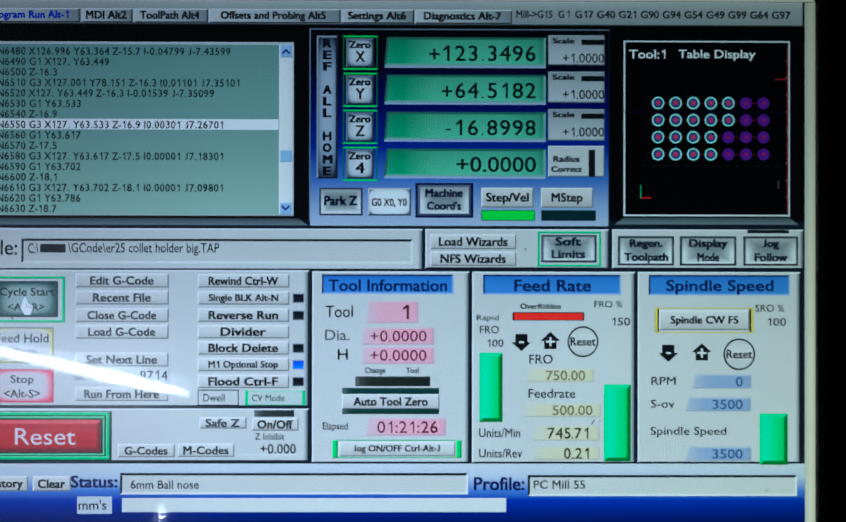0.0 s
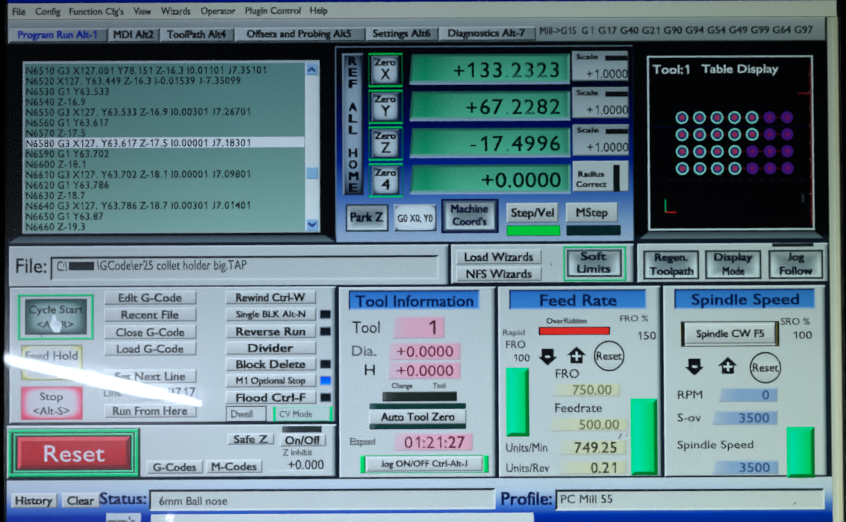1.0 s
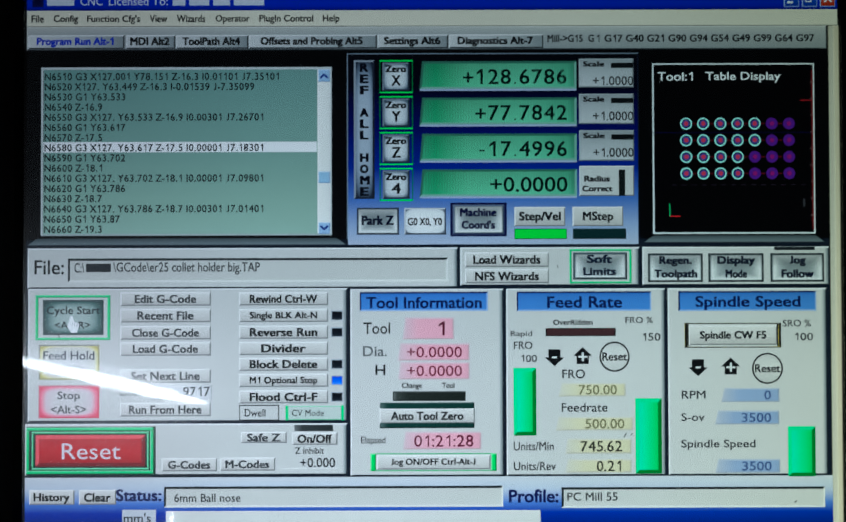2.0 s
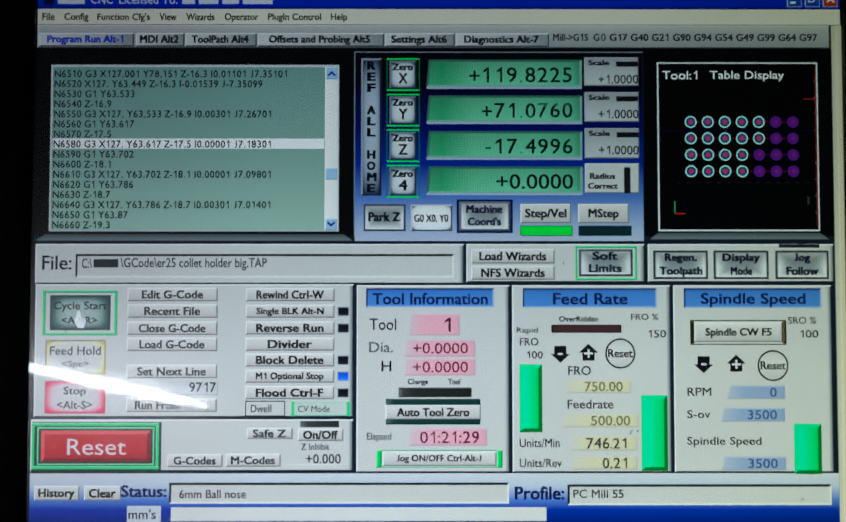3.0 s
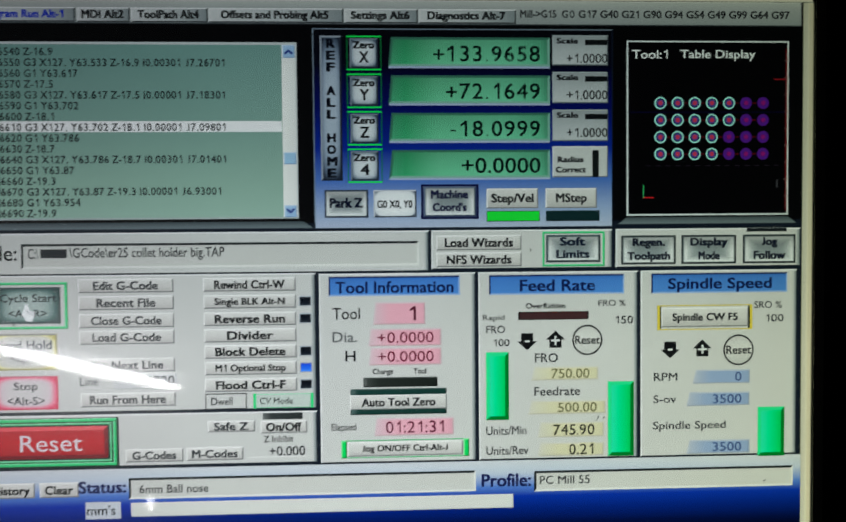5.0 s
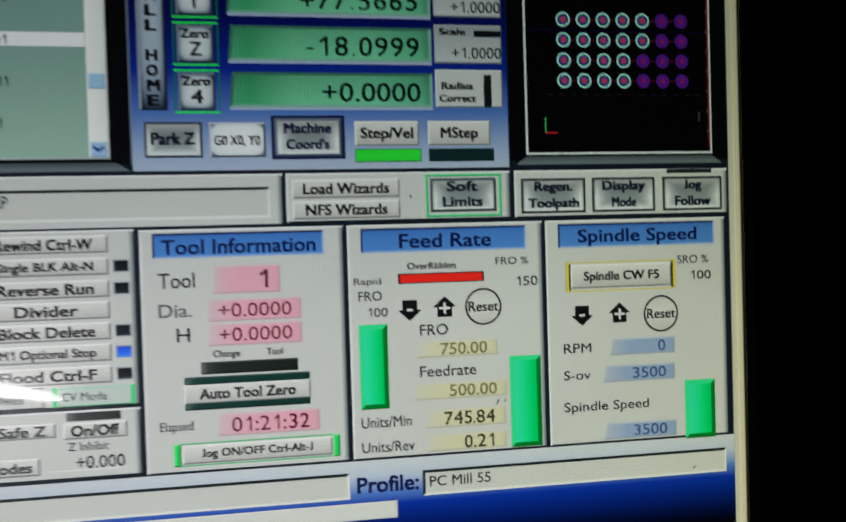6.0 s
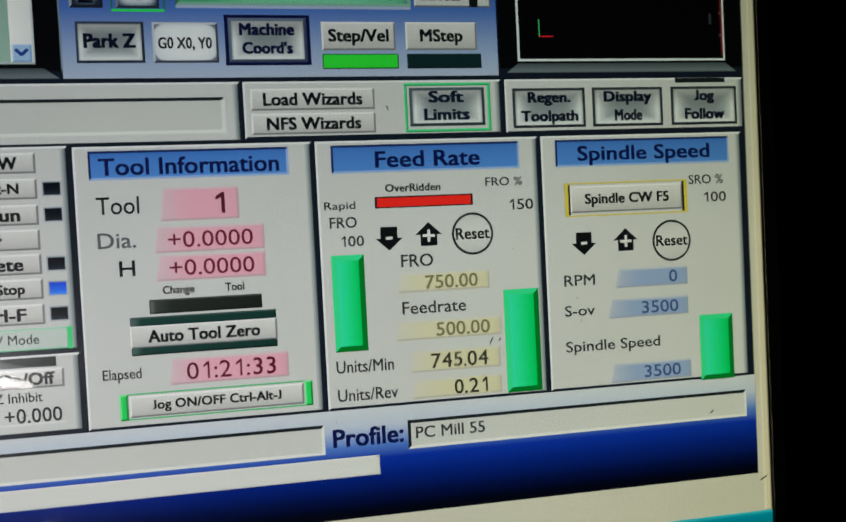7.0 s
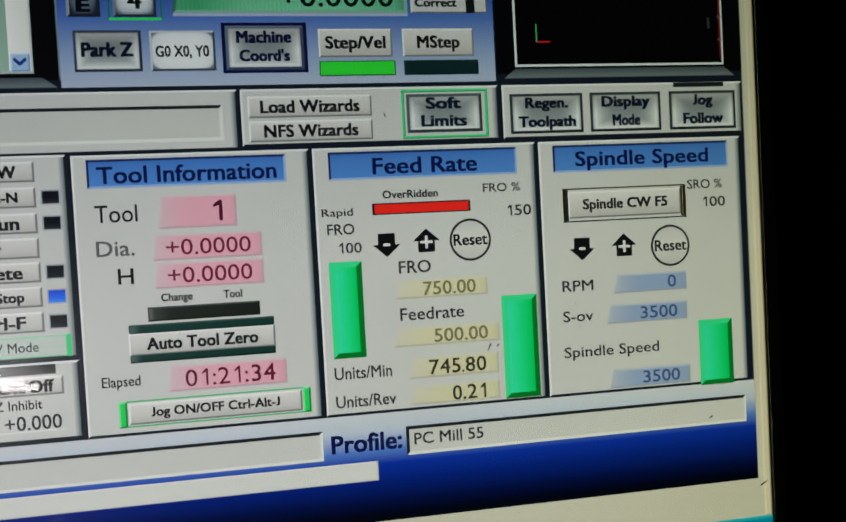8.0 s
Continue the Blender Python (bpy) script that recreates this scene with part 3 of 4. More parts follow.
    b = slab("button", monitor, 475, 278.5, 527.5, 312, 5, rim("white_face", (0.0, (110, 120, 134)), (0.3, (222, 228, 230)), (1.0, (240, 243, 243))), flat(200, 206, 212), flat(60, 68, 80), 1.8, "white push button")
    text("G0 X0, Y0", b, 479.5, 291, 522.5, 302, None, 6.2, 0.03)
    b = slab("button", monitor, 536, 274.5, 601, 312, 5, met, flat(96, 110, 134), flat(60, 72, 96), 2.4, "grey push button in a navy frame")
    for u0, v0, u1, v1 in ((533, 272, 604, 274.5), (533, 312, 604, 314.5), (533, 274.5, 536, 312), (601, 274.5, 604, 312)):
        slab("frame_bar", b, u0, v0, u1, v1, 5.1, flat(14, 18, 64))
    text("Machine", b, 545, 279, 591, 289.5, flat(12, 18, 56), 6.2, 0.05)
    text("Coord's", b, 547, 294.5, 589, 305, flat(12, 18, 56), 6.2, 0.05)
    key("Step/Vel", 613.5, 277.5, 677.5, 302, 12, 0.038, pad=0.09)
    key("MStep", 686.5, 277.5, 750.5, 302, 12, 0.038, pad=0.2)
    slab("indicator_lamp", monitor, 613.5, 305, 679.5, 318, 5, flat(60, 228, 60), flat(30, 120, 40), flat(20, 90, 30), 1, "lit green indicator bar")
    slab("indicator_lamp", monitor, 687, 305, 754, 318, 5, flat(18, 42, 44), flat(30, 60, 60), flat(10, 24, 26), 1, "unlit dark indicator bar")


def tool_display():
    slab("path_surround", monitor, 771, 79, 1011, 318, 3.2, BLACK)
    foot("path_step", 777, 1003.5, 314, 322.5, 11)
    d = slab("path_view", monitor, 788, 96.6, 992.6, 312, 4.2, flat(5, 5, 7), flat(226, 234, 236), flat(226, 234, 236), 2.0, "black tool path view with a white outline")
    text("Tool:1", d, 794.5, 108, 839, 119, flat(250, 254, 255), 6, 0.012)
    text("Table Display", d, 855, 108, 949.5, 121.5, flat(250, 254, 255), 6, 0.012)
    cyan, blue, purple, red = flat(176, 246, 238), flat(66, 70, 150), flat(80, 28, 140), flat(196, 56, 92)
    for r in range(4):
        for c in range(7):
            done = c < 5 - (r > 1)
            u, v = 830.2 + c * 21.6, 173.2 + r * 20.95
            bm = bmesh.new()
            for i in range(3):
                rad = (7.7, 4.8, 2.9)[i] * S
                if done and i == 0 or not done and i == 1:
                    ri = (5.8 if done else 3.0) * S
                    ro = rad if done else 7.4 * S
                    vs = [[bm.verts.new((lx(u) + q * math.cos(a * math.pi / 12), -5.0 * LY, lz(v) + q * math.sin(a * math.pi / 12))) for a in range(24)] for q in (ri, ro)]
                    for a in range(24):
                        bm.faces.new((vs[0][a], vs[0][(a + 1) % 24], vs[1][(a + 1) % 24], vs[1][a])).material_index = 0 if done else 1
                elif i == 2 or done:
                    q = bm.faces.new([bm.verts.new((lx(u) + rad * math.cos(a * math.pi / 8), -(5.2 + 0.2 * i) * LY, lz(v) + rad * math.sin(a * math.pi / 8))) for a in range(16)])
                    q.material_index = i
            part("path_ring", bm, [cyan, blue, red] if done else [cyan, purple, flat(140, 24, 120)], d)
        for c in range(6):
            slab("path_link", d, 838 + c * 21.6, 172.5 + r * 20.95, 843 + c * 21.6, 173.8 + r * 20.95, 5.0, flat(96, 14, 28))
    slab("axis_mark", d, 808.5, 274, 809.7, 290, 5.0, flat(70, 190, 110))
    slab("axis_mark", d, 809, 289, 822, 290.4, 5.2, flat(200, 30, 40))
    slab("limit_line", d, 988.5, 106, 990, 306, 5.0, flat(120, 16, 26))
    slab("limit_line", d, 974, 143, 991, 144.4, 5.2, flat(150, 24, 34))
    slab("limit_line", d, 788, 184, 991, 184.8, 4.8, flat(12, 12, 60))
    for i in range(9):
        slab("tick", d, 987, 120 + i * 21, 992, 121 + i * 21, 5.4, flat(150, 120, 120))
    for i in range(14):
        slab("tick", d, 812 + i * 12.5, 250, 818 + i * 12.5, 250.8, 5.0, flat(38, 30, 44))
    slab("tick", d, 977, 268, 979.5, 278, 5.0, flat(52, 52, 58))


def panel(u0, v0, u1, v1, mat=None):
    p = slab("panel", monitor, u0, v0, u1, v1, 3.8, mat or PANEL, PANEL_HI, PANEL_LO, 2.0, "light grey screen panel with bevelled edges")
    slab("shaded_edge", p, u1 - 6.5, v0 + 2.2, u1 - 2.0, v1 - 2.0, 4.1, PANEL_SHADE)
    return p


def sunken(u0, v0, u1, v1, mat=None):
    return slab("text_box", monitor, u0, v0, u1, v1, 5, mat or flat(204, 206, 200), flat(28, 34, 38), flat(226, 228, 222), 2.8, "recessed grey text box")


def file_row():
    slab("program_ground", monitor, 0, 318, 1011, 720, 3.0, flat(20, 28, 40))
    panel(2, 328, 543, 379)
    text("File:", monitor, 11.5, 343, 48.5, 361, None, 6, 0.012)
    f = sunken(53, 341, 530, 371)
    text("C:\\", f, 61.5, 346.5, 74, 359, INK2, 6)
    bars(f, 76, 347.5, 358, [31], INK2, 6)
    text("\\GCode\\er25 collet holder big.TAP", f, 110, 346, 294, 361.6, INK2, 6)
    panel(545, 328, 771, 377)
    key("Load Wizards", 551, 334.5, 656.5, 353, 11, 0.038, pad=0.1)
    key("NFS Wizards", 551, 355.5, 656.5, 373.5, 11, 0.038, pad=0.12)
    met = METAL
    b = slab("button", monitor, 687, 335, 755, 369, 5.4, met, flat(76, 92, 98), flat(48, 60, 64), 2.6, "grey push button in a lit green frame")
    for u0, v0, u1, v1 in ((682.5, 330.8, 760.5, 333.4), (682.5, 371.5, 760.5, 374.1), (682.5, 333.4, 685.2, 371.5), (757.6, 333.4, 760.5, 371.5)):
        slab("green_line", b, u0, v0, u1, v1, 5.2, GREEN_EDGE, flat(110, 226, 160), flat(36, 150, 84), 0.7)
    text("Soft", b, 704, 338, 736, 348.5, flat(12, 26, 46), 6.4, 0.045)
    text("Limits", b, 699.5, 353.5, 741, 364, flat(12, 26, 46), 6.4, 0.045)
    panel(774, 328, 1010, 377)
    for a, z, (s, t) in ((781, 850, ("Regen.", "Toolpath")), (857, 926.5, ("Display", "Mode")), (935, 1002.5, ("Jog", "Follow"))):
        b = slab("button", monitor, a, 336.5, z, 372.5, 5.4, met, flat(46, 56, 60), flat(30, 38, 42), 2.4, "grey push button with a dark rim")
        m, w = (a + z) / 2, len(s) * 3.4
        text(s, b, m - w, 340, m + w, 350.5 + (2.4 if s[-1] in "yg" or "g" in s else 0), flat(10, 18, 36), 6.4, 0.05)
        w = len(t) * 3.4
        text(t, b, m - w, 357, m + w, 367.5 + (2.4 if "p" in t else 0), flat(10, 18, 36), 6.4, 0.05)
    slab("dark_bar", monitor, 940, 328.5, 991, 332.8, 5, flat(26, 32, 36))


def lamp_key(s, v, h, led, size=10.5, bold=0.038):
    key(s, 267.7, v, 379.4, v + h, size, bold, pad=0.12 if len(s) > 10 else 0.2 if len(s) > 8 else 0.25)
    if led:
        slab("indicator_lamp", monitor, 383, v + 2.5, 398.2, v + 15, 5, vgrad("lamp_" + led, *(((0.0, (30, 60, 210)), (0.6, (40, 110, 245)), (1.0, (90, 160, 255))) if led == "blue" else ((0.0, (6, 10, 16)), (0.6, (10, 18, 28)), (1.0, (48, 58, 70))))), flat(160, 170, 180), flat(180, 186, 190), 1.2, "lit blue lamp" if led == "blue" else "unlit dark blue lamp")


def run_keys():
    panel(3, 380, 404, 547)
    g = rim("cycle_face", (0.0, (30, 62, 60)), (0.5, (70, 108, 104)), (0.85, (146, 170, 164)), (1.0, (172, 190, 184)))
    b = slab("button", monitor, 22, 394, 98, 438, 5.4, g, flat(40, 66, 66), flat(30, 56, 56), 2.4, "dark green push button in a lit green frame")
    for u0, v0, u1, v1 in ((12.5, 388, 106.5, 391.2), (12.5, 441.2, 106.5, 444.5), (12.5, 391.2, 16.4, 441.2), (102.6, 391.2, 106.5, 441.2)):
        slab("green_line", b, u0, v0, u1, v1, 5.2, GREEN_EDGE, flat(120, 226, 170), flat(40, 150, 90), 0.9)
    text("Cycle Start", b, 27, 402, 94, 415, flat(16, 34, 38), 6.4, 0.02)
    text("<Alt-R>", b, 37, 421, 82, 430, flat(16, 34, 38), 6.4, 0.02)
    y = rim("hold_face", (0.0, (196, 188, 110)), (0.22, (226, 222, 160)), (0.5, (214, 214, 200)), (1.0, (206, 208, 206)))
    b = slab("button", monitor, 17, 450, 93, 494, 5.4, y, flat(150, 150, 140), flat(170, 166, 120), 2.0, "grey push button with a yellow rim")
    text("Feed Hold", b, 23, 458, 87, 469, flat(70, 72, 84), 6.4, 0.016)
    text("<Spc>", b, 38, 476, 72, 486, flat(70, 72, 84), 6.4, 0.016)
    r = rim("stop_face", (0.0, (222, 60, 96)), (0.35, (240, 120, 150)), (0.7, (216, 200, 206)), (1.0, (212, 208, 208)))
    b = slab("button", monitor, 17, 501, 93, 542, 5.4, r, flat(200, 110, 130), flat(200, 50, 86), 1.6, "grey push button with a red rim")
    text("Stop", b, 41, 508.5, 69, 521, flat(50, 50, 58), 6.4, 0.016)
    text("<Alt-S>", b, 33, 526, 77, 536, flat(50, 50, 58), 6.4, 0.016)
    for s, v, p in (("Edit G-Code", 384.5, 0.16), ("Recent File", 405.3, 0.19), ("Close G-Code", 426.8, 0.13), ("Load G-Code", 447, 0.14), ("Set Next Line", 480.8, 0.12), ("Run From Here", 522.8, 0.1)):
        key(s, 119, v, 232.5, v + 17.2, 10.5, 0.036, ink=VEILED_INK, pad=p)
    text("Line", monitor, 119, 503.5, 141, 514, GREY_INK, 6)
    slab("text_box", monitor, 158, 500.5, 234, 519, 4.6, flat(200, 203, 203), flat(206, 208, 204), flat(150, 154, 156), 0.8)
    text("97", monitor, 198.0, 503, 214, 515, INK2, 6)
    WHEEL_OF["line"] = [wheel(u, 509, 8.6, 15, 7.2, 12, INK2, flat(200, 203, 203), 5.0) for u in (219.0, 227.6)]
    for s, v, led in (("Rewind Ctrl-W", 385, ""), ("Single BLK Alt-N", 405.8, "dark"), ("Reverse Run", 426.8, "dark"), ("Divider", 447, ""), ("Block Delete", 466.8, "dark"), ("M1 Optional Stop", 487, "blue"), ("Flood Ctrl-F", 507.6, "dark")):
        lamp_key(s, v, 16.6, led, 9.2 if len(s) > 13 else 10.5)
    b = slab("button", monitor, 268, 526, 318, 545.5, 5, PANEL, flat(20, 24, 28), flat(20, 24, 28), 1.2, "grey push button with a thin black outline")
    text("Dwell", b, 275, 531, 301, 540.5, INK2, 6)
    b = slab("button", monitor, 329, 527.5, 396, 545, 5, flat(196, 208, 200), flat(150, 220, 180), flat(120, 200, 150), 1.0, "pale push button with lit green ends")
    for u in (326, 396):
        slab("green_line", b, u, 527, u + 3, 545.5, 5.2, GREEN_EDGE)
    text("CV Mode", b, 334, 532, 374, 540, INK2, 6, 0.006)
    # pointer arrow in the shape of a pointing glove
    bm = bmesh.new()
    pts = [(0, 0), (2.6, 0), (2.6, 7.5), (5, 7.6), (5, 8.4), (7.6, 8.4), (7.6, 9.2), (10.2, 9.4), (11, 11), (10.4, 15), (8.6, 18.5), (8.4, 21), (1, 21), (-1.5, 16.5), (-4.2, 13), (-3.4, 11.4), (0, 13.6)]
    bm.faces.new([bm.verts.new((lx(57 + a), -7.4 * LY, lz(414 + b))) for a, b in reversed(pts)])
    bmesh.ops.triangulate(bm, faces=bm.faces)
    c = part("pointer", bm, flat(244, 247, 248), monitor, "white mouse pointer with a raised index")
    for u, v in ((59.6, 422), (62.2, 423), (64.8, 424)):
        slab("pointer_line", c, u, v, u + 0.6, v + 4, 7.8, flat(60, 72, 80))


def reset_row():
    panel(0, 549, 404, 614)
    b = slab("button", monitor, 13.6, 563, 150.5, 602, 5.6, vgrad("reset_red", (0.0, (184, 26, 42)), (0.5, (196, 22, 36)), (1.0, (168, 14, 28))), flat(232, 84, 96), flat(124, 16, 30), 4.6, "large red push button in a double green frame")
    for u0, v0, u1, v1, wd, c in ((1.5, 553.5, 161, 611.5, 4.2, GREEN_EDGE), (8.6, 558.8, 155.5, 606.6, 2.6, flat(96, 214, 142))):
        for a0, b0, a1, b1 in ((u0, v0, u1, v0 + wd), (u0, v1 - wd, u1, v1), (u0, v0 + wd, u0 + wd, v1 - wd), (u1 - wd, v0 + wd, u1, v1 - wd)):
            slab("green_line", b, a0, b0, a1, b1, 5.2, c, flat(160, 240, 196), flat(30, 130, 70), 0.8)
    slab("dark_ground", b, 2, 552.6, 163.6, 613, 4.4, flat(16, 48, 36))
    text("Reset", b, 46.8, 573, 120, 593, flat(226, 220, 224), 6.8, 0.0)
    key("Safe Z", 270, 559.5, 327.5, 573.5, 10, 0.036, ink=VEILED_INK, pad=0.14)
    slab("indicator_lamp", monitor, 337, 551, 385.5, 559, 5, hgrad("bar_dark", (0.0, (110, 114, 114)), (0.2, (52, 58, 58)), (1.0, (40, 46, 46))))
    key("On/Off", 334, 560.5, 391, 576, 10.5, 0.038, pad=0.12)
    text("Z Inhibit", monitor, 338, 579, 374, 587, INK, 6)
    text("+0.000", monitor, 344.5, 592, 388, 604, INK2, 6)
    slab("text_box", monitor, 318, 604.8, 390, 605.8, 5, flat(232, 233, 230))
    key("G-Codes", 171, 592, 240.5, 608.5, 10, 0.036, ink=VEILED_INK, pad=0.12)
    key("M-Codes", 244, 591.5, 313, 608, 10, 0.036, ink=VEILED_INK, pad=0.1)


def status_rows():
    slab("status_ground", monitor, 0, 615, 1011, 712, 3.6, vgrad("status_blue", (0.0, (206, 212, 216)), (0.16, (190, 202, 216)), (0.34, (84, 124, 200)), (0.46, (14, 50, 162)), (0.62, (6, 34, 122)), (0.80, (3, 16, 66)), (0.92, (2, 6, 24)), (1.0, (3, 5, 12))))
    key("History", 6, 630, 62.5, 648.5, 11, 0.038, pad=0.1)
    key("Clear", 68, 630, 114.5, 648.5, 11, 0.038, pad=0.14)
    text("Status:", monitor, 114.5, 629.2, 171, 644.2, NAVY, 6, 0.03)
    f = sunken(174, 626.5, 598, 652.5)
    text("6mm Ball nose", f, 187, 635, 270, 645.5, INK2, 6)
    text("Profile:", monitor, 605, 631, 667, 647.5, NAVY, 6, 0.03)
    f = sunken(671, 628.8, 1001, 654.5)
    text("PC Mill 55", f, 678, 635, 741, 645.5, INK2, 6)
    b = slab("text_box", monitor, 122, 655, 164, 676, 5, flat(200, 206, 212))
    text("mm's", b, 124, 659, 158, 671, INK2, 6)
    slab("text_box", monitor, 176.5, 657, 644.8, 674.2, 5, flat(214, 216, 210), flat(228, 230, 226), flat(190, 194, 190), 1.0, "long blank pale text box")
    slab("window_foot", monitor, 0, 710.5, 1017, 749, 3.8, flat(200, 198, 180), flat(190, 188, 172), flat(214, 212, 196), 1.0)
    slab("window_side", monitor, 1010.5, 49, 1017, 711, 3.8, flat(206, 203, 184), flat(150, 148, 130), flat(220, 216, 196), 0.8)
    slab("window_side", monitor, 1017, 49, 1024.5, 749, 3.7, flat(214, 206, 178), flat(226, 220, 196), flat(160, 152, 128), 1.4)
    slab("task_bar", monitor, 0, 748.5, 1024.6, 768, 4.0, vgrad("task_teal", (0.0, (60, 190, 206)), (0.2, (10, 140, 168)), (1.0, (6, 110, 140))))


PINK, CREAM, STEELBLUE = (230, 172, 186), (214, 211, 174), (148, 170, 204)


def header(s, u0, v0, u1, v1, a, b):
    h = slab("header", monitor, u0, v0, u1, v1, 5, vgrad("header_blue", (0.0, (62, 110, 186)), (0.3, (74, 128, 204)), (1.0, (84, 140, 214))), flat(26, 44, 96), flat(150, 180, 224), 2.0, "blue panel heading")
    text(s, h, a, v0 + 6, b, v0 + 20.5 + (3.5 if "p" in s else 0), NAVY, 6.2, 0.024)


def slider(u0, v0, u1, v1):
    slab("slider", monitor, u0, v0, u1, v1, 6, hgrad("slider_green", (0.0, (70, 226, 190)), (0.4, (50, 226, 150)), (0.8, (28, 208, 100)), (1.0, (24, 200, 90))), flat(64, 224, 146), flat(12, 122, 40), 4.8, "bright green bevelled slider bar")


def arrow(u, v, up):
    bm = bmesh.new()
    pts = [(-7.5, 10), (-7.5, 0), (-12, 0), (0, -11), (12, 0), (7.5, 0), (7.5, 10)]
    for y in (-5 * LY, -4 * LY):
        bm.faces.new([bm.verts.new((lx(u + a), y, lz(v + (b if up else -b)))) for a, b in pts])
    bmesh.ops.recalc_face_normals(bm, faces=bm.faces)
    b = part("arrow_button", bm, flat(16, 18, 20), monitor, "black arrow-shaped button")
    w = flat(225, 228, 226)
    slab("sign", b, u - (5.5 if up else 3), v - 1.2 + (0 if not up else 1), u + (5.5 if up else 3), v + 1.2 + (0 if not up else 1), 6, w)
    if up:
        slab("sign", b, u - 1.2, v - 4.5, u + 1.2, v + 6.5, 6.2, w)


def round_key(u, v, r):
    bm = bmesh.new()
    for q, y, mi in ((r, -5.0 * LY, 1), (r - 2.1, -5.5 * LY, 0)):
        f = bm.faces.new([bm.verts.new((lx(u) + q * S * math.cos(a * math.pi / 24), y, lz(v) + q * S * math.sin(a * math.pi / 24))) for a in range(48)])
        f.material_index = mi
    b = part("button", bm, [vgrad("round_face", (0.0, (196, 198, 194)), (0.45, (216, 217, 212)), (1.0, (190, 192, 188))), flat(30, 32, 34)], monitor, "round grey push button")
    text("Reset", b, u - r * 0.82, v - 5.5, u + r * 0.82, v + 5.0, None, 6.4, 0.026)


def tool_panel():
    panel(407, 380, 600, 614.5)
    header("Tool Information", 419, 384, 580, 408, 427, 572)
    text("Tool", monitor, 423.5, 422, 457, 436.5, None, 6, 0.008)
    f = field(476, 416, 537, 443.5, PINK, "pink number field")
    text("1", f, 518, 421, 525.5, 438.5, flat(84, 22, 44), 6.2)
    text("Dia.", monitor, 423, 451.5, 453, 464.5, GREY_INK, 6)
    text("H", monitor, 438.5, 475, 451, 488, None, 6)
    for v in (448.5, 472):
        f = field(470, v, 556.5, v + 21.5, PINK, "pink number field")
        text("+0.0000", f, 478, v + 4, 547, v + 17.5, flat(110, 26, 54), 6.2, 0.004)
    text("Change", monitor, 471.5, 497.5, 497, 506.3, INK, 6, 0.03)
    text("Tool", monitor, 522, 497.5, 537.5, 504.5, INK, 6, 0.03)
    bar = hgrad("bar_shade", (0.0, (120, 124, 122)), (0.06, (60, 66, 62)), (0.2, (38, 44, 40)), (1.0, (30, 36, 32)))
    slab("indicator_lamp", monitor, 460, 508.5, 551.5, 520.5, 5, bar, flat(70, 76, 74), flat(24, 28, 26), 1.4, "unlit dark indicator bar")
    slab("indicator_lamp", monitor, 444, 522.5, 562.5, 554.5, 5, hgrad("bar_teal", (0.0, (90, 112, 110)), (0.08, (26, 60, 54)), (1.0, (24, 56, 50))), flat(60, 84, 80), flat(10, 30, 26), 1.4, "dark green indicator bar")
    key("Auto Tool Zero", 443.5, 529.5, 563, 548.5, 10.5, 0.038, pad=0.12)
    text("Elapsed", monitor, 420.5, 564.5, 451, 576, INK, 6)
    f = field(476, 559, 571, 581, PINK, "pink time field")
    ink = flat(96, 20, 50)
    text("01:21:", f, 487, 563, 538.5, 577.5, ink, 6.2, 0.002)
    WHEEL_OF["clock"] = [wheel(u, 570.2, 10.6, 16.5, 9.0, 14.5, ink, flat(*PINK)) for u in (545.2, 556.2)]
    b = slab("button", monitor, 440, 588, 582.5, 606, 5.6, KEY, KEY_HI, KEY_LO, 1.6, "grey push button with lit green ends")
    for u0, v0, u1, v1 in ((432, 586, 439, 608), (583, 586, 590, 608)):
        slab("green_end", b, u0, v0, u1, v1, 5.4, flat(50, 214, 96), flat(130, 240, 160), flat(24, 140, 60), 1.6)
    for v in (585.8, 606.8):
        slab("green_line", b, 439, v, 583, v + 1.2, 5.2, flat(80, 190, 120))
    text("Jog ON/OFF Ctrl-Alt-J", b, 458, 592, 563.5, 602.5, None, 6.6, 0.032)


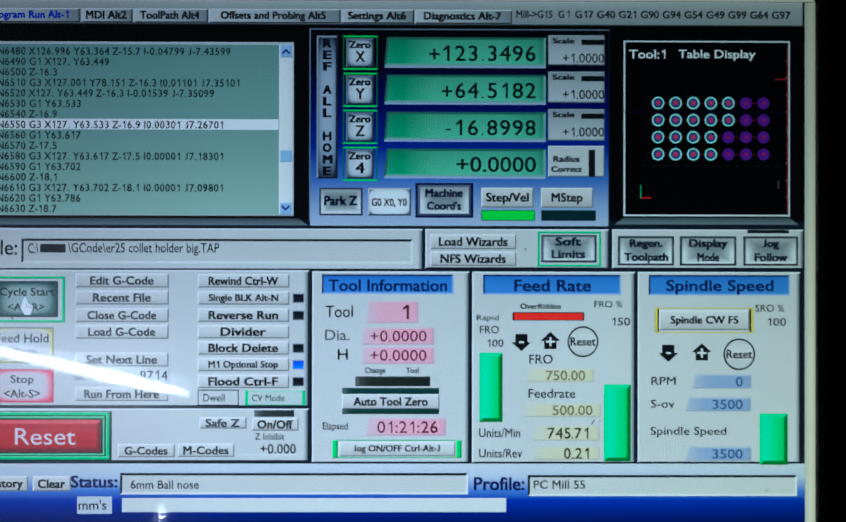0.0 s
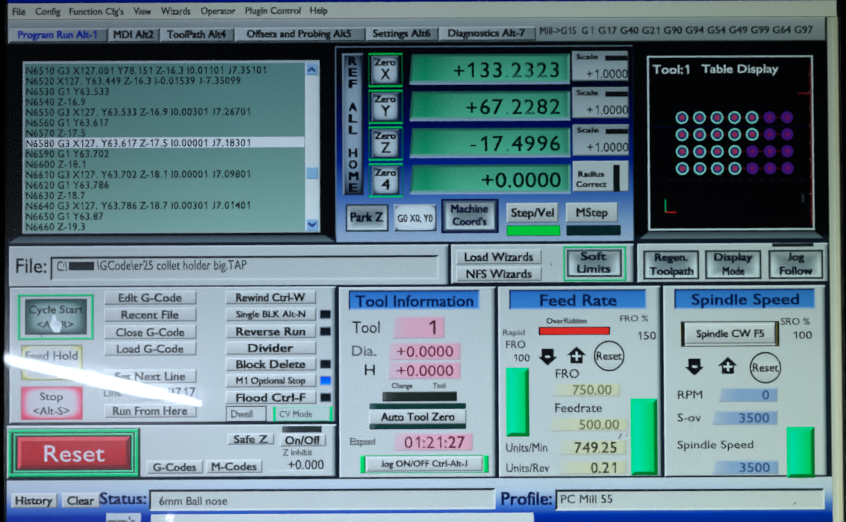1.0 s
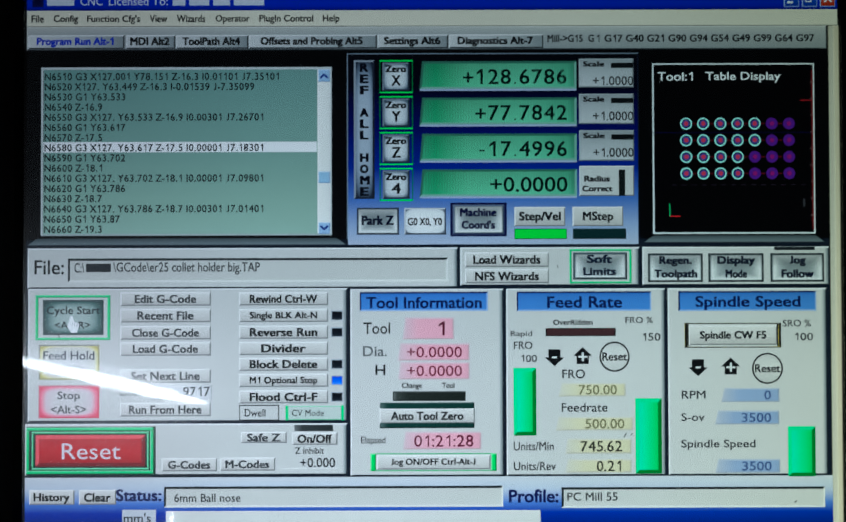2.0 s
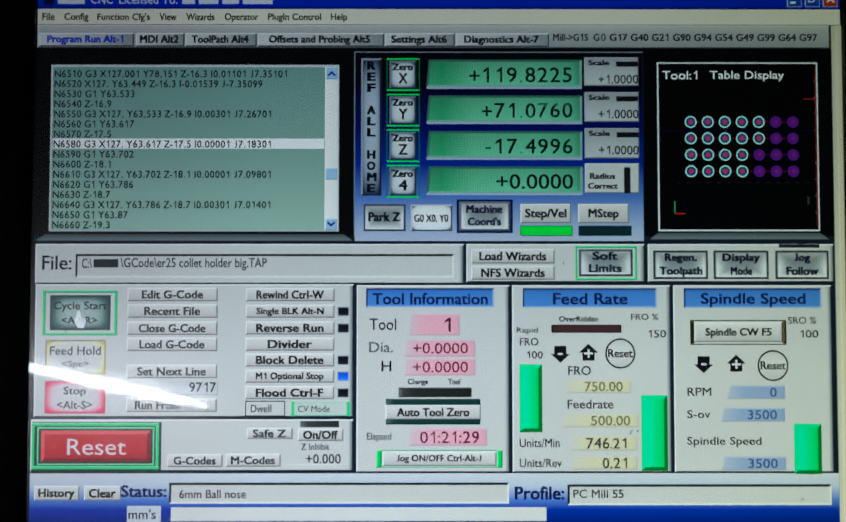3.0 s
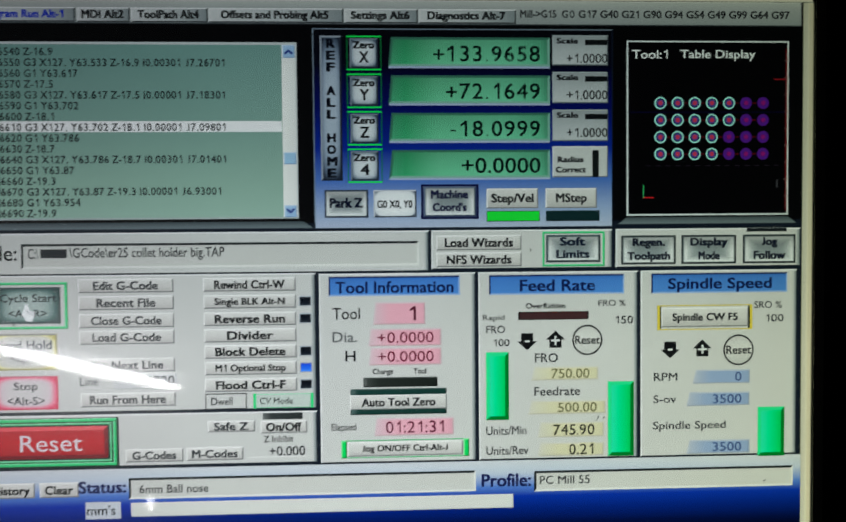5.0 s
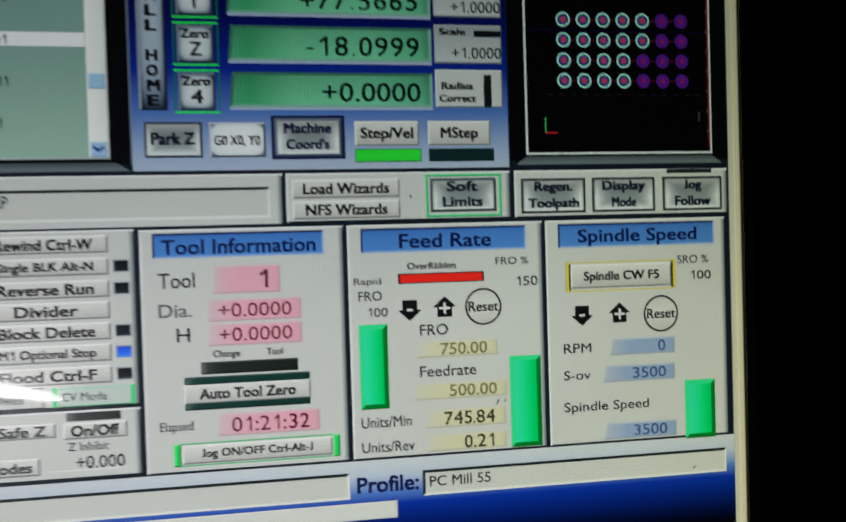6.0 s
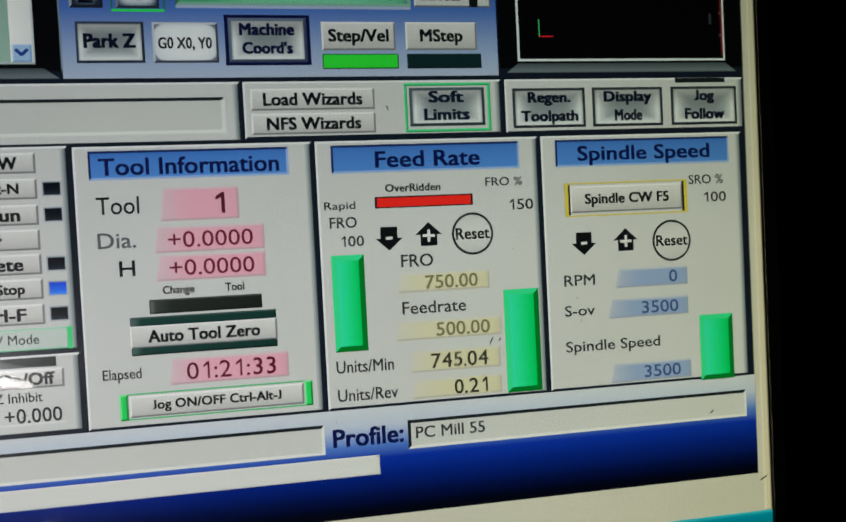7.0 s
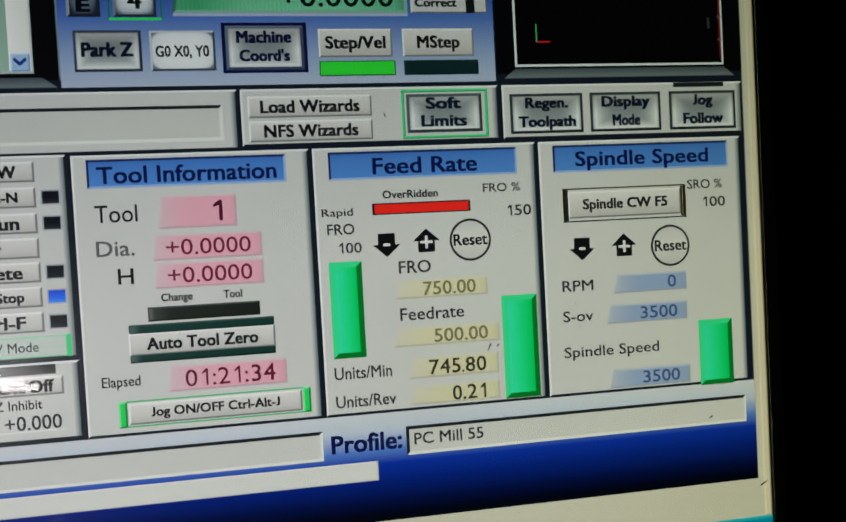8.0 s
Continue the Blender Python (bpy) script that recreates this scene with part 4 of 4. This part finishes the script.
def feed_panel():
    panel(602.5, 380, 803, 614.5)
    header("Feed Rate", 616, 384, 785, 408.5, 654, 748)
    text("OverRidden", monitor, 661.5, 419, 711, 426, INK, 6, 0.03)
    slab("lamp_seat", monitor, 652, 429.8, 740, 440, 5, flat(24, 18, 20))
    WHEEL_OF["red"] = [turning_bar("indicator_lamp", 654, 431, 738, 439, flat(238, 42, 34), flat(66, 42, 44), 5.8, False, "blinking red indicator bar")]
    text("FRO %", monitor, 752, 416, 786.5, 423.8, INK2, 6)
    text("150", monitor, 774, 436.2, 796, 446, INK2, 6)
    text("Rapid", monitor, 608, 433, 635, 441.8, INK2, 6)
    text("FRO", monitor, 612, 446.3, 635.5, 456, INK2, 6)
    text("100", monitor, 621.5, 463, 641, 472.2, INK2, 6)
    arrow(663, 466.5, False)
    arrow(698.4, 464.8, True)
    round_key(738.3, 465.8, 19)
    text("FRO", monitor, 672.5, 481.5, 701.2, 492.8, INK2, 6)
    ink = flat(120, 118, 84)
    for s, u0, v0, u1, v1, a, b in (("750.00", 672, 498.5, 752, 515.5, 693, 741), ("500.00", 668, 541, 761, 558, 701, 750)):
        f = field(u0, v0, u1, v1, CREAM, "cream number field", 4)
        text(s, f, a, v0 + 2.4, b, v0 + 14.6, ink, 6.2)
    text("Feedrate", monitor, 671.5, 523.5, 729, 534.6, INK2, 6)
    text("Units/Min", monitor, 611.3, 571.6, 661.5, 582.6, INK2, 6)
    text("Units/Rev", monitor, 611.3, 596.6, 664, 607.4, INK2, 6)
    ink = flat(52, 52, 40)
    ground = flat(*CREAM)
    f = field(679, 568, 759, 587, CREAM, "cream number field", 3)
    text(".", f, 724.6, 582.0, 726.6, 584.2, ink, 6.2)
    WHEEL_OF["speed"] = [wheel(u, 577.6, 9.6, 14.6, 8.4, 13.2, ink, ground) for u in (699.4, 709.4, 719.4, 732.4, 742.6)]
    f = field(679, 593.8, 759, 610.5, CREAM, "cream number field", 3)
    text("0.", f, 715, 595.6, 727, 608.8, ink, 6.2)
    WHEEL_OF["rev"] = [wheel(u, 602.2, 9.6, 14.6, 8.4, 13.2, ink, ground) for u in (733.0, 743.2)]
    slider(611.5, 479.5, 640, 564)
    slider(764, 518, 797, 612)


def spindle_panel():
    panel(805.5, 380, 1006, 614.5)
    header("Spindle Speed", 819, 384, 992.5, 409, 840, 972)
    yellow, dark = flat(220, 202, 72), flat(26, 26, 24)
    WHEEL_OF["frame"] = [turning_bar("frame_bar", 826.5, 423.9, 947.5, 425.1, yellow, dark, 5.8), turning_bar("frame_bar", 826.5, 453.7, 947.5, 454.9, yellow, dark, 5.8),
                         turning_bar("frame_bar", 826.5, 425.2, 829.6, 453.6, yellow, dark, 5.7, True), turning_bar("frame_bar", 944.4, 425.2, 947.5, 453.6, yellow, dark, 5.7, True)]
    for u in (829.8, 942.4):
        slab("frame_line", monitor, u, 425.4, u + 1.8, 453.4, 5.2, flat(40, 40, 34))
    key("Spindle CW F5", 831.5, 427, 942.5, 451.5, 10.5, 0.038, pad=0.125)
    text("SRO %", monitor, 949.5, 420, 985, 428.8, INK2, 6)
    text("100", monitor, 965, 436.5, 987.5, 446, INK2, 6)
    arrow(843, 479.5, False)
    arrow(884, 478.5, True)
    round_key(930, 481, 19.5)
    ink = flat(60, 84, 132)
    for s, a, b, v, u0, v0, u1, v1, c in (("RPM", 822, 852, 508.5, 876, 505.5, 945, 523, "0"), ("S-ov", 821.5, 850.5, 536.5, 868, 533.5, 944.5, 551, "3500"), ("Spindle Speed", 821, 914, 569.7, 868, 594, 945, 611.5, "3500")):
        text(s, monitor, a, v, b, v + (10 if len(s) < 6 else 13), INK2, 6)
        f = field(u0, v0, u1, v1, STEELBLUE, "steel blue number field", 4)
        w = 9.5 * len(c) - 1
        text(c, f, 934 - w, v0 + 3, 934, v0 + 14.5, ink, 6.2)
    slider(955, 553.5, 989.5, 616)


def specks():
    """Dust and small scratches on the front sheet."""
    bm = bmesh.new()
    rnd = random.Random(5)
    for i in range(46):
        u, v, a, n = rnd.uniform(10, 1015), rnd.uniform(330, 745), rnd.uniform(0, 3.1), rnd.choice((0.6, 0.7, 0.9, 1.1))
        if i < 9:
            u, v, a, n = ((1014, 715, 0.5, 8), (836, 741, 1.2, 8), (962, 646, 0.6, 4), (750, 563, 1.1, 7), (44, 437, 2.0, 6), (667, 353, 1.9, 4), (694, 379, 0.4, 3), (758, 562, 1.0, 3), (712, 736, 0.9, 2))[i]
        m = Matrix.Translation((lx(u), -0.00168, lz(v))) @ Matrix.Rotation(-a, 4, "Y") @ Matrix.Diagonal((n * S, 0.0001, 0.9 * S, 1))
        bmesh.ops.create_cube(bm, size=1, matrix=m)
    ob = part("dust_specks", bm, solid("dust", (0.03, 0.03, 0.03), 0.9), monitor, "dark dust specks and short hairs")
    tagged(ob, kind="stuff")


title_and_tabs()
WHEEL_OF["mode"] = [wheel(720.2, 64.9, 7.0, 11.5, 5.8, 9.4, flat(34, 38, 42), flat(168, 175, 174), 4.2)]
list_frame()
readouts()
tool_display()
file_row()
before = set(monitor.children)
run_keys()
reset_row()
for ob in set(monitor.children) - before:  # this block sits a little above the rows beside it
    ob.location.z += 1.2 * S
    if "home" in ob:
        ob["home"] = tuple(ob.location)
status_rows()
tool_panel()
feed_panel()
spindle_panel()
specks()


# ---------------------------------------------------------------- the lamp
def strip_lamp():
    """A slim lit tube on a bracket that reaches from the side wall."""
    a, b = Vector((-0.250, -0.393, 0.984)), Vector((-0.85, -0.773, 1.001))
    lamp = new("strip_lamp")
    lamp.location = b
    tagged(lamp, "slim lit white tube lamp on a steel wall channel", "lamp")
    d = (a - b).normalized()
    length = (a - b).length
    turn = Vector((1, 0, 0)).rotation_difference(d).to_matrix().to_4x4()
    bm = bmesh.new()
    rings = []
    for d0, r in ((0.0, 0.0005), (0.015, 0.0020), (0.05, 0.0040), (0.10, 0.0057), (0.17, 0.0070), (0.24, 0.0068), (0.33, 0.0058), (length - 0.02, 0.0055)):
        rings.append([bm.verts.new((length - d0, r * math.cos(k * math.pi / 8), r * math.sin(k * math.pi / 8))) for k in range(16)])
    for p, q in zip(rings, rings[1:]):
        for k in range(16):
            bm.faces.new((p[k], p[(k + 1) % 16], q[(k + 1) % 16], q[k]))
    bm.faces.new(rings[0])
    bmesh.ops.recalc_face_normals(bm, faces=bm.faces)
    bm.transform(turn)
    part("tube", bm, LAMPGLOW, lamp, "glowing white glass tube")
    bm = bmesh.new()
    add_box(bm, 0.0, -0.03, -0.012, length + 0.004, -0.018, 0.012)
    add_box(bm, length + 0.001, -0.03, -0.009, length + 0.004, 0.007, 0.009)
    add_box(bm, 0.0, -0.03, -0.012, 0.028, 0.008, 0.012)
    bm.transform(turn)
    part("channel", bm, STEEL, lamp, "grey steel channel with end caps")


strip_lamp()


def post_lamp():
    """A slim upright post on a round foot, added so that its glowing tip gives the glint in the glass."""
    x, y, z = POST_TIP
    lamp = new("post_lamp")
    lamp.location = (x, y, 0.0)
    tagged(lamp, "slim grey steel post, added, with a glowing tip that makes a glint", "lamp")

    def turned(rows):
        bm = bmesh.new()
        rings = [[bm.verts.new((r * math.cos(k * math.pi / 10), r * math.sin(k * math.pi / 10), h)) for k in range(20)] for h, r in rows]
        for p, q in zip(rings, rings[1:]):
            for k in range(20):
                bm.faces.new((p[k], p[(k + 1) % 20], q[(k + 1) % 20], q[k]))
        bm.faces.new(list(reversed(rings[0])))
        bm.faces.new(rings[-1])
        return bm
    part("foot", turned(((0.0, 0.09), (0.012, 0.09), (0.018, 0.084), (0.022, 0.03), (0.04, 0.012))), STEEL, lamp, "round steel foot plate")
    part("post", turned(((0.03, 0.008), (z - 0.02, 0.008), (z - 0.016, 0.006))), STEEL, lamp, "thin steel post")
    part("glint_tip", turned(((z - 0.017, 0.004), (z - 0.012, 0.0055), (z + 0.006, 0.0055), (z + 0.013, 0.0042), (z + 0.016, 0.002))), LAMPGLOW, lamp, "small glowing white tip, added to make the reflected glint")


post_lamp()


# ---------------------------------------------------------------- what moves
def spin(ob, changes, step=36.0):
    """Turn a wheel or bar to each figure of changes, rows of (seconds, figure), in quick flicks."""
    angles, out, last = {}, [], None
    for t, d in changes:
        f = 0 if last is None else max(round(t * 30) - 1, 3)
        if last is None:
            angles[0] = a = -step * d
        else:
            move = (-step * d - a) % 360
            move = move - 360 if move > 180 else move
            if abs(move) < 1:
                continue
            n = max(1, math.ceil(abs(move) / 75))
            f += n == 3 and round(t * 10) % 5 == 1
            n = min(n, f - max(k for k in angles)) if f > max(angles) else 1
            angles[f - n] = a
            for i in range(1, n + 1):
                angles[f - n + i] = a + move * i / n
            a += move
        last = d
    end = max(angles)
    angles[max(240, end)] = angles[end]
    x, y, z = ob["home"]
    upright = ob.name.startswith("frame_bar") and ob.dimensions.z > ob.dimensions.x
    walk(ob, [(f / 30, pose(x, y, z, 0 if upright else angles[f], 0, angles[f] if upright else 0)) for f in sorted(angles)])


def digits_of(rows, places):
    """Figure rows for each wheel of a readout, from rows of (seconds, number written out)."""
    out = []
    for i in range(places):
        out.append([(t, int(s.replace(".", "")[-places:][i])) for t, s in rows])
    return out


X1 = [123.3496, 124.5819, 125.92, 127.0, 127.6963, 129.0388, 130.3075, 131.455, 132.4422, 133.2323, 133.2323, 133.7983, 134.1142, 134.1736, 133.9729, 133.5193, 132.829, 131.9291]
Y1 = [64.5182, 63.9448, 63.6145, 63.617, 63.6509, 63.9124, 64.4238, 65.1654, 66.112, 67.2282, 67.2282, 68.4802, 69.8061, 71.1728, 72.5256, 73.8165, 74.9982, 76.0251]
X2 = [120.4383, 120.0051, 119.8225, 119.9003, 120.2357, 120.8167, 120.8167, 121.6212, 122.6219, 123.7788, 125.0545, 126.4001, 127.0, 128.1714, 129.505]
Y2 = [73.7222, 72.4313, 71.076, 69.7103, 68.3839, 67.1454, 67.1454, 66.0396, 65.106, 64.38, 63.8854, 63.6424, 63.7023, 63.7992, 64.1589]
X3 = [132.3374, 132.3374, 131.3407, 130.1828, 128.9061, 127.561, 126.212, 124.874]
Y3 = [75.4797, 75.4797, 76.4168, 77.1449, 77.6374, 77.8759, 77.8525, 77.5665]


def tool_way():
    """Where the cutter is: rows of (seconds, x, y), carried on along its circle where it was not read."""
    rows = [(0.1 * i, x, y) for i, (x, y) in enumerate(zip(X1, Y1))]
    two = [(2.8 + 0.1 * i, x, y) for i, (x, y) in enumerate(zip(X2, Y2))]
    three = [(5.3 + 0.1 * i, x, y) for i, (x, y) in enumerate(zip(X3, Y3))]

    def arc(p, q, n):
        (t0, *a), (t1, *b) = p, q
        (r0, w0), (r1, w1) = [(math.hypot(x - 127, y - 70.8), math.atan2(y - 70.8, x - 127)) for x, y in (a, b)]
        w1 += 2 * math.pi * (w1 < w0)
        return [(t0 + (t1 - t0) * i / n, 127 + (r0 + (r1 - r0) * i / n) * math.cos(w0 + (w1 - w0) * i / n), 70.8 + (r0 + (r1 - r0) * i / n) * math.sin(w0 + (w1 - w0) * i / n)) for i in range(1, n)]
    t, x, y = three[-1]
    w, r = math.atan2(y - 70.8, x - 127), math.hypot(x - 127, y - 70.8)
    tail = [(t + 0.1 * i, 127 + r * math.cos(w + 0.1746 * i), 70.8 + r * math.sin(w + 0.1746 * i)) for i in range(1, 21)]
    return rows + arc(rows[-1], two[0], 11) + two + arc(two[-1], three[0], 11) + three + tail


def motions():
    way = tool_way()
    for name, k in (("X", 1), ("Y", 2)):
        rows = [(r[0], "%.4f" % r[k]) for r in way]
        for ob, ch in zip(WHEEL_OF[name], digits_of(rows, 6)):
            spin(ob, ch)
    z = [(0, "16.8998"), (0.3, "16.9515"), (0.4, "17.4996"), (4.0, "18.0071"), (4.1, "18.0999"), (7.7, "18.4210"), (7.8, "18.6997")]
    for ob, ch in zip(WHEEL_OF["Z"], digits_of(z, 5)):
        spin(ob, ch)
    speed = [(0, "745.71"), (0.1, "749.48"), (0.3, "665.95"), (0.5, "583.95"), (0.7, "745.66"), (0.9, "749.25"), (1.2, "746.29"), (1.4, "746.06"), (1.6, "746.37"), (1.9, "745.62"), (2.2, "749.12"), (2.5, "746.08"), (2.8, "749.09"), (2.9, "746.21"), (3.1, "745.90"), (3.3, "746.16"), (3.6, "749.53"), (3.8, "745.58"), (4.0, "553.00"), (4.2, "697.96"), (4.4, "745.80"), (4.7, "746.21"), (5.0, "745.90"), (5.3, "749.33"), (5.5, "745.95"), (5.8, "745.62"), (6.0, "745.84"), (6.2, "749.49"), (6.4, "745.99"), (6.6, "746.33"), (6.8, "745.34"), (6.9, "745.04"), (7.1, "749.14"), (7.3, "746.26"), (7.5, "745.88"), (7.7, "515.92"), (7.9, "745.80")]
    for ob, ch in zip(WHEEL_OF["speed"], digits_of(speed, 5)):
        spin(ob, ch)
    rev = [(0, "21"), (0.3, "19"), (0.5, "17"), (0.7, "21"), (4.0, "16"), (4.2, "20"), (4.4, "21"), (7.7, "15"), (7.9, "21")]
    for ob, ch in zip(WHEEL_OF["rev"], digits_of(rev, 2)):
        spin(ob, ch)
    clock = [(0, "26"), (0.4, "27"), (1.4, "28"), (2.4, "29"), (3.3, "30"), (4.4, "31"), (5.4, "32"), (6.4, "33"), (7.4, "34")]
    for ob, ch in zip(WHEEL_OF["clock"], digits_of(clock, 2)):
        spin(ob, ch)
    for ob, ch in zip(WHEEL_OF["line"], digits_of([(0, "14"), (0.4, "17"), (4.1, "20"), (7.8, "23")], 2)):
        spin(ob, ch)
    spin(WHEEL_OF["mode"][0], [(0, 1), (2.3, 0)])
    lit = [(0, 0), (0.3, 1), (0.7, 0), (1.2, 1), (1.6, 0), (2.0, 1), (2.5, 0), (2.9, 1), (3.3, 0), (3.8, 1), (4.1, 0), (4.6, 1), (5.1, 0), (5.6, 1), (6.0, 0), (6.4, 1), (6.9, 0), (7.3, 1), (7.7, 0)]
    spin(WHEEL_OF["red"][0], lit, 90.0)
    lit = [(0, 0), (0.1, 1), (0.5, 0), (0.9, 1), (1.4, 0), (1.8, 1), (2.2, 0), (2.7, 1), (3.1, 0), (3.6, 1), (4.0, 0), (4.4, 1), (4.9, 0), (5.3, 1), (5.8, 0), (6.2, 1), (6.6, 0), (7.1, 1), (7.4, 0), (7.9, 1)]
    for ob in WHEEL_OF["frame"]:
        spin(ob, lit, 90.0)
    up = PITCH * S
    walk(listing, [(t, pose(0, 0, n * up)) for t, n in ((0, 0), (0.3, 0), (0.4, 3), (3.9333, 3), (3.9667, 5), (4.0333, 5), (4.0667, 6), (7.7, 6), (7.8, 9), (8.0, 9))])


motions()
